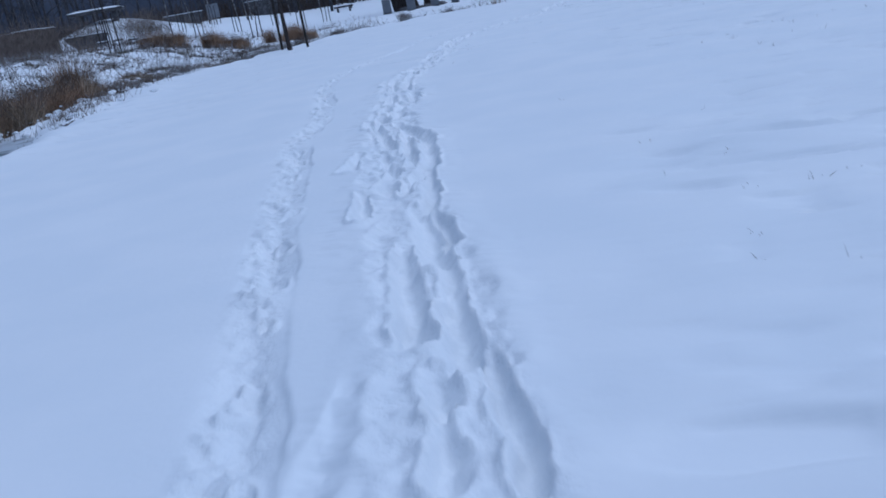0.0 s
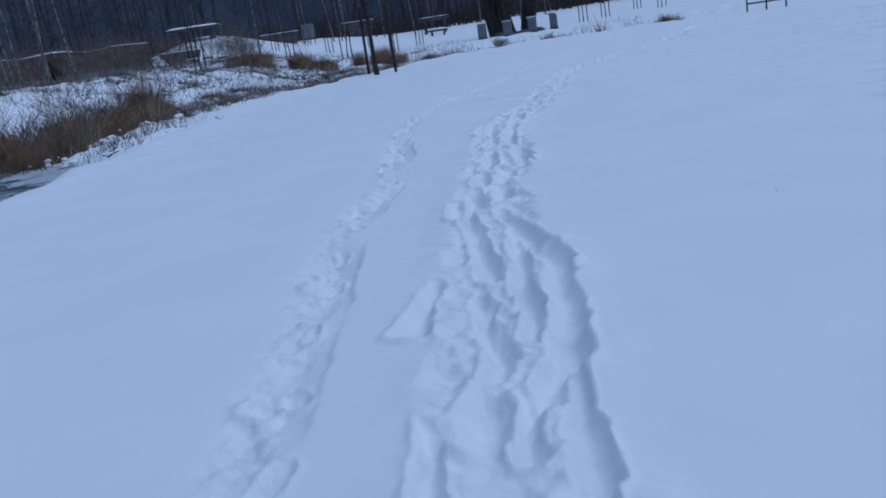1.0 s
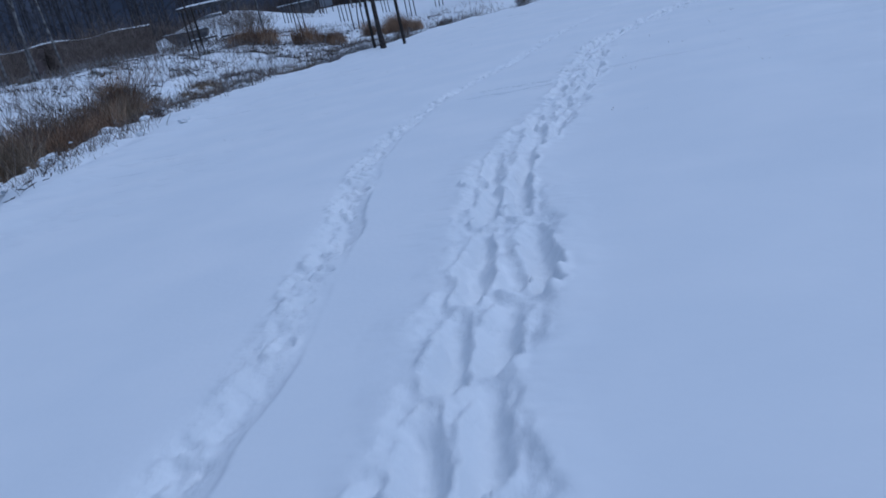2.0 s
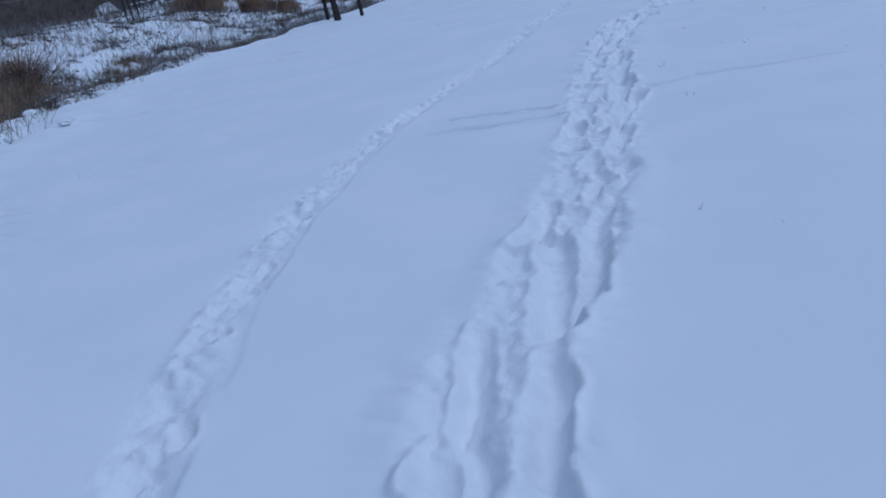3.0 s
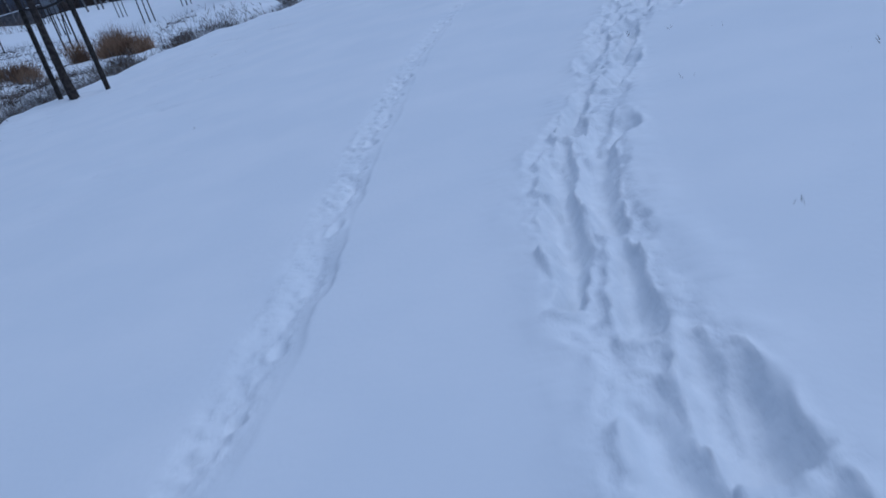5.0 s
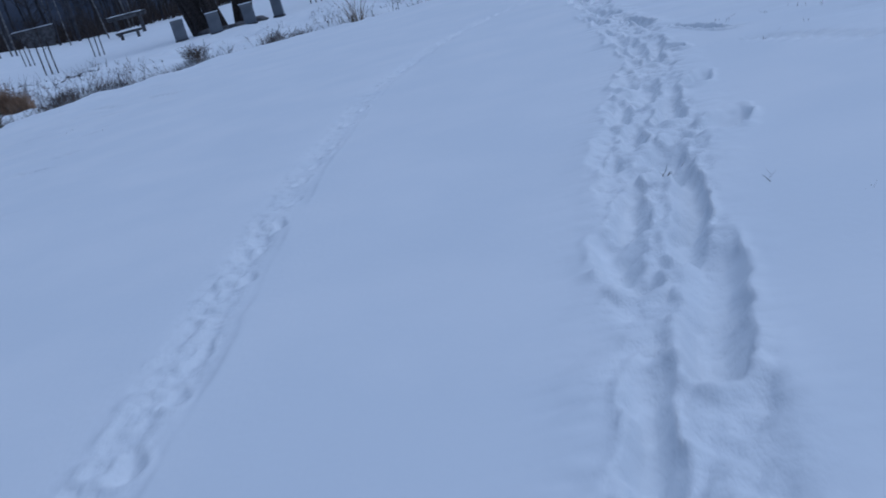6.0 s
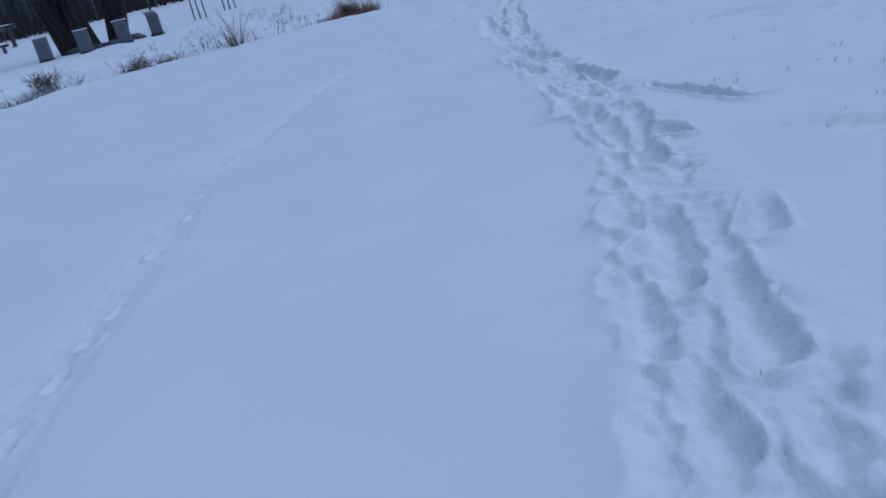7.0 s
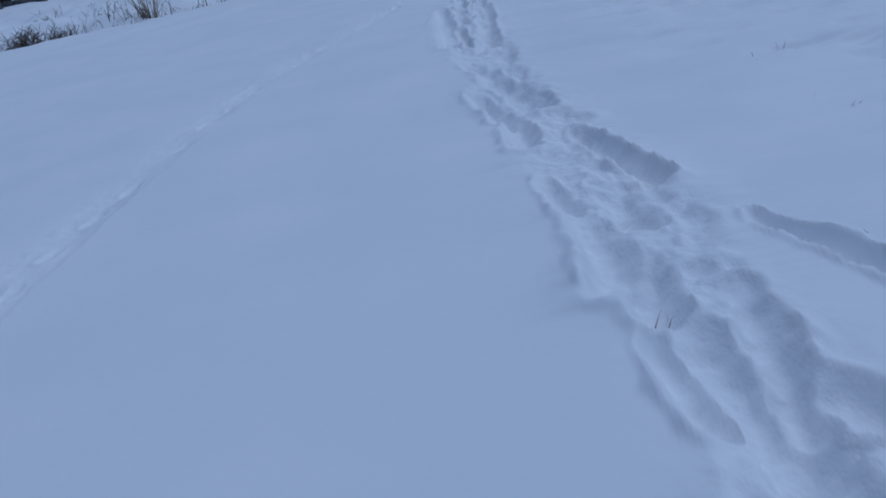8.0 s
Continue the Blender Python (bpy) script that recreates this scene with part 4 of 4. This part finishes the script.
# ---- the rise on the other side: wall, slabs, board, bench, birches ----
def old_wall():
    a, b = Vector((-31.0, 30.5, 0)), Vector((-25.7, 42.9, 0))
    w = (b - a).normalized()
    ln = (b - a).length
    ob = tagged(new("stone_wall"), "long low brown stone wall with a dark arched opening and snow on top", "wall")
    ob.location = (a.x, a.y, 1.42)
    ob.rotation_euler = (0, 0, math.atan2(w.y, w.x))
    bm = bmesh.new()
    # profile in the plane of the wall with an arched hole, then thickness
    gap, gw, gh = 8.1, 0.4, 0.95
    arch = [(gap - gw, -0.7)] + [(gap - gw * math.cos(k / 8 * math.pi), gh - 0.3 + gw * math.sin(k / 8 * math.pi)) for k in range(9)] + [(gap + gw, -0.7)]
    ring = [(0, -0.7)] + arch + [(ln, -0.7), (ln, 1.05)] + [(ln * (1 - k / 12), 1.15 + 0.05 * math.sin(k * 1.7)) for k in range(1, 13)]
    rows = [[bm.verts.new((px, py, pz)) for px, pz in ring] for py in (0.0, 0.5)]
    faces = [bm.faces.new(r) for r in rows]
    for k in range(len(ring)):
        k2 = (k + 1) % len(ring)
        bm.faces.new((rows[0][k], rows[0][k2], rows[1][k2], rows[1][k]))
    bmesh.ops.triangulate(bm, faces=faces)
    bmesh.ops.recalc_face_normals(bm, faces=bm.faces[:])
    part("wall", bm, M_BROWNWALL, ob)
    bm = bmesh.new()
    top = [(ln * k / 24, 1.16 + 0.05 * math.sin((12 - k / 2) * 1.7) + 0.03 * math.sin(k * 5.1)) for k in range(25)]
    v = [[bm.verts.new((px, py, pz + dz)) for px, pz in top] for py, dz in ((-0.03, -0.02), (0.1, 0.04), (0.4, 0.04), (0.53, -0.02))]
    for r in range(3):
        for k in range(24):
            bm.faces.new((v[r][k], v[r][k + 1], v[r + 1][k + 1], v[r + 1][k]))
    for f in bm.faces:
        f.smooth = True
    part("snow_cap", bm, M_SNOW_CAP, ob, "uneven snow along the wall's top")
    # hollow behind the arch; the near-black iron colour stands in for shade
    back = bmesh.new()
    bmesh.ops.create_cube(back, size=1, matrix=Matrix.Translation((gap, 1.35, 0.2)) @ Matrix.Diagonal((1.1, 1.7, 1.8, 1)))
    bmesh.ops.delete(back, geom=[f for f in back.faces if f.calc_center_median().y < 0.6], context='FACES_ONLY')
    part("recess_back", back, M_IRON, ob, "inside of the opening, its shade put into a near-black colour")


old_wall()


for n, (bx, by) in enumerate(((-27.0, 34.0), (-26.0, 37.0), (-24.6, 39.5), (-23.8, 42.0), (-22.6, 35.0), (-21.0, 33.5), (-24.5, 32.0), (-20.0, 41.0), (-22.0, 46.0), (-28.4, 35.6), (-25.0, 41.4))):
    brush("bare_shrub", bx, by, "tall bare brown shrub in the snow before the wall", 420 + n, 75, (1.0, 0.8), (0.9, 1.9), M_SHRUB)


for n, (bx, by) in enumerate(((-30.5, 56.0), (-33.5, 58.0), (-28.5, 58.5), (-36.0, 60.5), (-31.0, 61.5), (-25.5, 52.0), (-23.8, 49.0), (-34.5, 52.5), (-27.0, 63.0), (-39.5, 61.0))):
    brush("bare_shrub", bx, by, "low dark bare shrub poking out of snow", 450 + n, 45, (1.3, 0.9), (0.5, 1.2), M_SHRUB)


def shelter(name, x, y, length, deep, thick, height, turn, label, legs=True, rise=0.06, mat=M_CONCRETE):
    """A heavy slab on supports with snow lying on it."""
    ob = tagged(new(name), label, "slab")
    ob.location, ob.rotation_euler = (x, y, high(x, y)), (0, 0, radians(turn))
    bevelled("slab", (length, deep, thick), mat, ob, (0, 0, height), 0, 0.03)
    bm = bmesh.new()
    bmesh.ops.create_grid(bm, x_segments=14, y_segments=5, size=0.5)
    for v in bm.verts:
        e = max(abs(v.co.x), abs(v.co.y)) * 2
        v.co = Vector((v.co.x * length * 1.01, v.co.y * deep * 1.02, height + thick / 2 + 0.01 + rise * (1 - e**6) + 0.03 * noise.noise(v.co * 9)))
    for f in bm.faces:
        f.smooth = True
    part("snow_cover", bm, M_SNOW_CAP, ob, "snow lying on the slab")
    if legs:
        for k in (-0.32, 0.32):
            bevelled("support", (length * 0.09, deep * 0.7, height - thick / 2 + 0.2), mat, ob, (k * length, 0, (height - thick / 2 - 0.2) / 2), 0, 0.03)


def wedge(x, y, length, deep, height, turn, label):
    """A concrete block that is wider at the top, with snow on it."""
    ob = tagged(new("concrete_block"), label, "block")
    ob.location, ob.rotation_euler = (x, y, high(x, y)), (0, 0, radians(turn))
    bm = bmesh.new()
    bmesh.ops.create_cube(bm, size=1, matrix=Matrix.Translation((0, 0, height / 2 - 0.1)) @ Matrix.Diagonal((length, deep, height + 0.2, 1)))
    for v in bm.verts:
        if v.co.z < height / 2:
            v.co.x = v.co.x * 0.55 + 0.1 * length
    bmesh.ops.bevel(bm, geom=bm.edges[:], offset=0.04, segments=2, affect='EDGES')
    part("block", bm, M_CONCRETE, ob)
    bevelled("snow_cover", (length * 1.0, deep, 0.09), M_SNOW_CAP, ob, (0, 0, height + 0.035), 0, 0.06, "snow lying on the block")


wedge(-40.4, 111, 4.4, 2.2, 2.0, 25, "wide concrete block with sloping ends under snow")
wedge(-42.6, 92, 4.4, 2.0, 1.4, 25, "dark concrete block with sloping ends under snow")
wedge(-28.2, 49.4, 2.6, 1.6, 0.75, 30, "low dark concrete block capped with snow")
shelter("roofed_slab", -37.8, 67.0, 4.4, 2.4, 0.22, 0.8, 25, "flat snow-covered roof slab on supports", True, 0.15)
shelter("slab_on_post", -23.4, 90.0, 3.2, 1.5, 0.35, 1.5, 15, "dark slab on supports with a thin line of snow", True, 0.05)
shelter("snowy_bench", -18.8, 75, 1.7, 0.7, 0.16, 0.45, 10, "low dark bench heaped with snow", True, 0.10)
for bx, by in ((-21.9, 40.9), (-21.3, 41.3), (-20.7, 41.7), (-20.1, 42.0)):
    shelter("low_plank", bx, by, 0.6, 0.3, 0.08, 0.22, 30, "short dark plank seat just above the snow", True, 0.03)


def board(x, y, turn):
    ob = tagged(new("notice_board"), "dark grey-blue board on two thin legs", "board")
    ob.location, ob.rotation_euler = (x, y, high(x, y)), (0, 0, radians(turn))
    bevelled("panel", (1.3, 0.08, 1.5), M_STONE, ob, (0, 0, 1.35), 0, 0.015)
    for k in (-0.55, 0.55):
        bevelled("leg", (0.08, 0.08, 1.0), M_IRON, ob, (k, 0.02, 0.2), 0, 0.01)


board(-36.9, 87.5, 20)

for n, (bx, by, h) in enumerate(((-20.2, 28.6, 9), (-20.9, 29.6, 10), (-19.7, 29.6, 8), (-21.6, 28.9, 9), (-22.6, 29.6, 10), (-21.2, 27.8, 8), (-23.4, 28.6, 9), (-15.9, 36.8, 7), (-33, 74, 9), (-32, 75.5, 10), (-14.5, 47, 0))):
    if h:
        tree("birch_tree", bx, by, h, 0.022 + 0.0025 * h, M_BIRCH, "slender pale birch, leafless, rooted in the snow", "birches", 500 + n, depth=2, lean=(rng.uniform(-0.12, 0.04), 0), bare=0.3)

YOUNG = [(-16.6, 33.0), (-20.0, 38.0), (-14.0, 42.0), (-19.5, 47.0), (-15.0, 52.0), (-21.0, 56.0), (-16.5, 62.0), (-22.0, 66.0), (-26.0, 58.0), (-12.0, 66.0), (-29.0, 70.0), (-4.4, 60.0), (-3.2, 63.0), (0.5, 66.0), (-1.5, 72.0)]
for n, (bx, by) in enumerate(YOUNG):
    staked_tree(bx, by, [(bx - 0.28, by + 0.05), (bx + 0.28, by - 0.05)], rng.uniform(3.0, 4.2), rng.uniform(1.3, 1.6), 0, 0.035, 700 + n, "thin young leafless tree between two stakes in snow", "young trees")
LEAVES.done("dry_leaves", M_RUST)
tagged(bpy.data.objects["dry_leaves"], "few curled brown leaves left on the young tree", "leaves", kind="stuff")


# ---- far woods ----
def woods():
    rnd = random.Random(31)
    t, tw = Tubes(), Tubes()
    for _ in range(520):
        x = rnd.uniform(-130, 70)
        y = rnd.uniform(108, 150) - 0.25 * abs(x + 20) * (x < -20)
        if x < -52:
            y = rnd.uniform(62, 110)
        z = high(x, y)
        h, r = rnd.uniform(11, 20), rnd.uniform(0.07, 0.2)
        foot = Vector((x, y, z - 0.3))
        top = foot + Vector((rnd.uniform(-0.8, 0.8), 0, h))
        bend = foot.lerp(top, 0.5) + Vector((rnd.uniform(-0.4, 0.4), 0, 0))
        t.tube([foot, bend, top], [r, r * 0.7, 0.02], 5)
        for _ in range(16):
            u = rnd.uniform(0.2, 0.98)
            at = foot.lerp(top, u)
            out = (Vector((0, 0, rnd.uniform(0.3, 1.0))) + rand_dir(rnd)).normalized()
            ln = h * rnd.uniform(0.10, 0.22) * (1.2 - u * 0.7)
            end = at + out * ln
            tw.tube([at, end], [0.04, 0.012], 3)
            for _ in range(3):
                q = at.lerp(end, rnd.uniform(0.3, 0.9))
                tw.tube([q, q + (out + rand_dir(rnd, 0.2) * 0.8).normalized() * ln * 0.5], [0.022, 0.008], 3)
    tangle = Tubes()
    for _ in range(1500):
        x = rnd.uniform(-95, 45)
        y = rnd.uniform(113, 130) - 0.10 * abs(x + 20) * (x < -45)
        foot, h = Vector((x, y, high(x, y) - 0.2)), rnd.uniform(1.2, 4.5)
        for _ in range(4):
            way = (Vector((0, 0, 1)) + rand_dir(rnd) * rnd.uniform(0.1, 0.9)).normalized()
            mid, bend = foot + way * h * 0.5, rand_dir(rnd) * h * 0.18
            tangle.tube([foot, mid + bend, foot + way * h + bend * 0.4], [0.05, 0.035, 0.01], 3)
    tagged(tangle.done("forest_thicket", M_TWIG), "dark bare undergrowth at the foot of the woods", "woods", kind="stuff")
    pale = Tubes()
    for _ in range(45):
        x, y = rnd.uniform(-75, 20), rnd.uniform(92, 125)
        z, h, r = high(x, y), rnd.uniform(9, 15), rnd.uniform(0.05, 0.10)
        foot, lx = Vector((x, y, z - 0.3)), rnd.uniform(-1.5, 1.5)
        pale.tube([foot, foot + Vector((lx * 0.35 + rnd.uniform(-0.2, 0.2), 0, h * 0.5)), foot + Vector((lx, 0, h))], [r, r * 0.75, 0.02], 5)
    tagged(pale.done("forest_birches", M_BIRCH), "pale birch stems at the edge of the woods", "woods", kind="stuff")
    tagged(t.done("forest_trunks", M_HAZY_BARK), "dense dark leafless woods in the distance, trunks", "woods", kind="stuff")
    tagged(tw.done("forest_twigs", M_HAZY_BARK), "dense dark leafless woods in the distance, branches", "woods", kind="stuff")
    # wooded hillside that closes the view, distance haze put into its bluish colour
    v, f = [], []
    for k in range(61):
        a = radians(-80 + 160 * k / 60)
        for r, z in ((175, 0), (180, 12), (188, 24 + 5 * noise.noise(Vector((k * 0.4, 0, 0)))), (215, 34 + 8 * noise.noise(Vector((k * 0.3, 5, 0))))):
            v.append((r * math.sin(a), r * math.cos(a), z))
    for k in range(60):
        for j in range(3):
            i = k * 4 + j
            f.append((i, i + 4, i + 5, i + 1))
    tagged(mesh_object("backdrop", v, f, M_HAZY_FOREST, True), "dark wooded hillside far behind, bluish haze in its colour", "hillside", kind="structure")


woods()


# ---- grass that pokes through the snow on the field ----
def field_grass():
    rnd = random.Random(14)
    t = Tubes()
    spots = [(3.37, 3.38), (3.08, 3.45), (3.15, 3.73), (3.29, 3.87), (3.24, 4.33), (3.47, 4.36), (3.64, 4.41), (2.95, 4.67), (3.11, 4.75), (3.22, 4.97), (2.89, 5.42), (3.29, 6.23), (2.37, 7.24), (1.38, 11.34), (1.12, 11.58), (0.85, 11.76), (1.12, 11.93), (1.89, 12.97), (0.83, 13.62), (1.83, 13.69), (2.14, 14.15), (1.73, 14.38), (0.65, 14.62), (1.21, 15.06), (1.06, 15.18), (1.59, 15.29), (0.79, 16.12), (1.07, 16.47), (1.44, 16.59), (1.73, 17.71), (1.56, 17.73), (0.88, 17.91), (1.28, 18.9), (1.11, 19.19), (2.13, 21.65), (2.25, 21.69), (2.48, 21.8), (2.73, 22.14), (2.77, 22.47), (2.27, 22.56), (2.56, 22.61), (2.72, 22.64), (2.26, 22.75), (2.94, 22.77), (2.38, 22.78), (3.09, 23.64), (2.88, 23.69), (2.83, 23.89), (3.05, 24.63), (3.25, 24.71)]
    def tuft(x, y, n, h, sunk=0.02):
        z = high(x, y) - sunk
        for _ in range(n):
            way = Vector((rnd.uniform(-0.8, 0.8), rnd.uniform(-0.8, 0.8), 1)).normalized()
            t.blade(Vector((x + rnd.gauss(0, 0.02), y + rnd.gauss(0, 0.02), z)), way, rand_dir(rnd) * 0.3, rnd.uniform(0.4, 1.0) * h, rnd.uniform(0.0025, 0.005), rand_dir(rnd))
    for x, y in spots:
        tuft(x, y, rnd.randint(2, 4), 0.062)
    for _ in range(700):
        x, y = rnd.uniform(3.6, 9), rnd.uniform(4, 32)
        if noise.noise(Vector((x * 0.5, y * 0.35, 2.0))) > 0.1:
            tuft(x, y, rnd.randint(1, 4), 0.075)
    for _ in range(60):
        k = rnd.uniform(12, 33)
        x, y = rnd.uniform(-7, -2.5), k
        if brook(np.array([x]), np.array([y]))[0] < -0.3:
            tuft(x, y, rnd.randint(1, 3), 0.05)
    for x, y, n in ((1.06, 20.28, 9), (1.04, 20.25, 6), (0.90, 19.70, 8), (0.93, 19.72, 5), (0.15, 14.47, 5), (1.57, 22.69, 4)):          # old grass at the bottom of deep prints
        tuft(x, y, n, 0.08, 0.085)
    tagged(t.done("field_grass", M_SHRUB), "thin dry grass blades poking through the snow", "grass", kind="stuff")


field_grass()
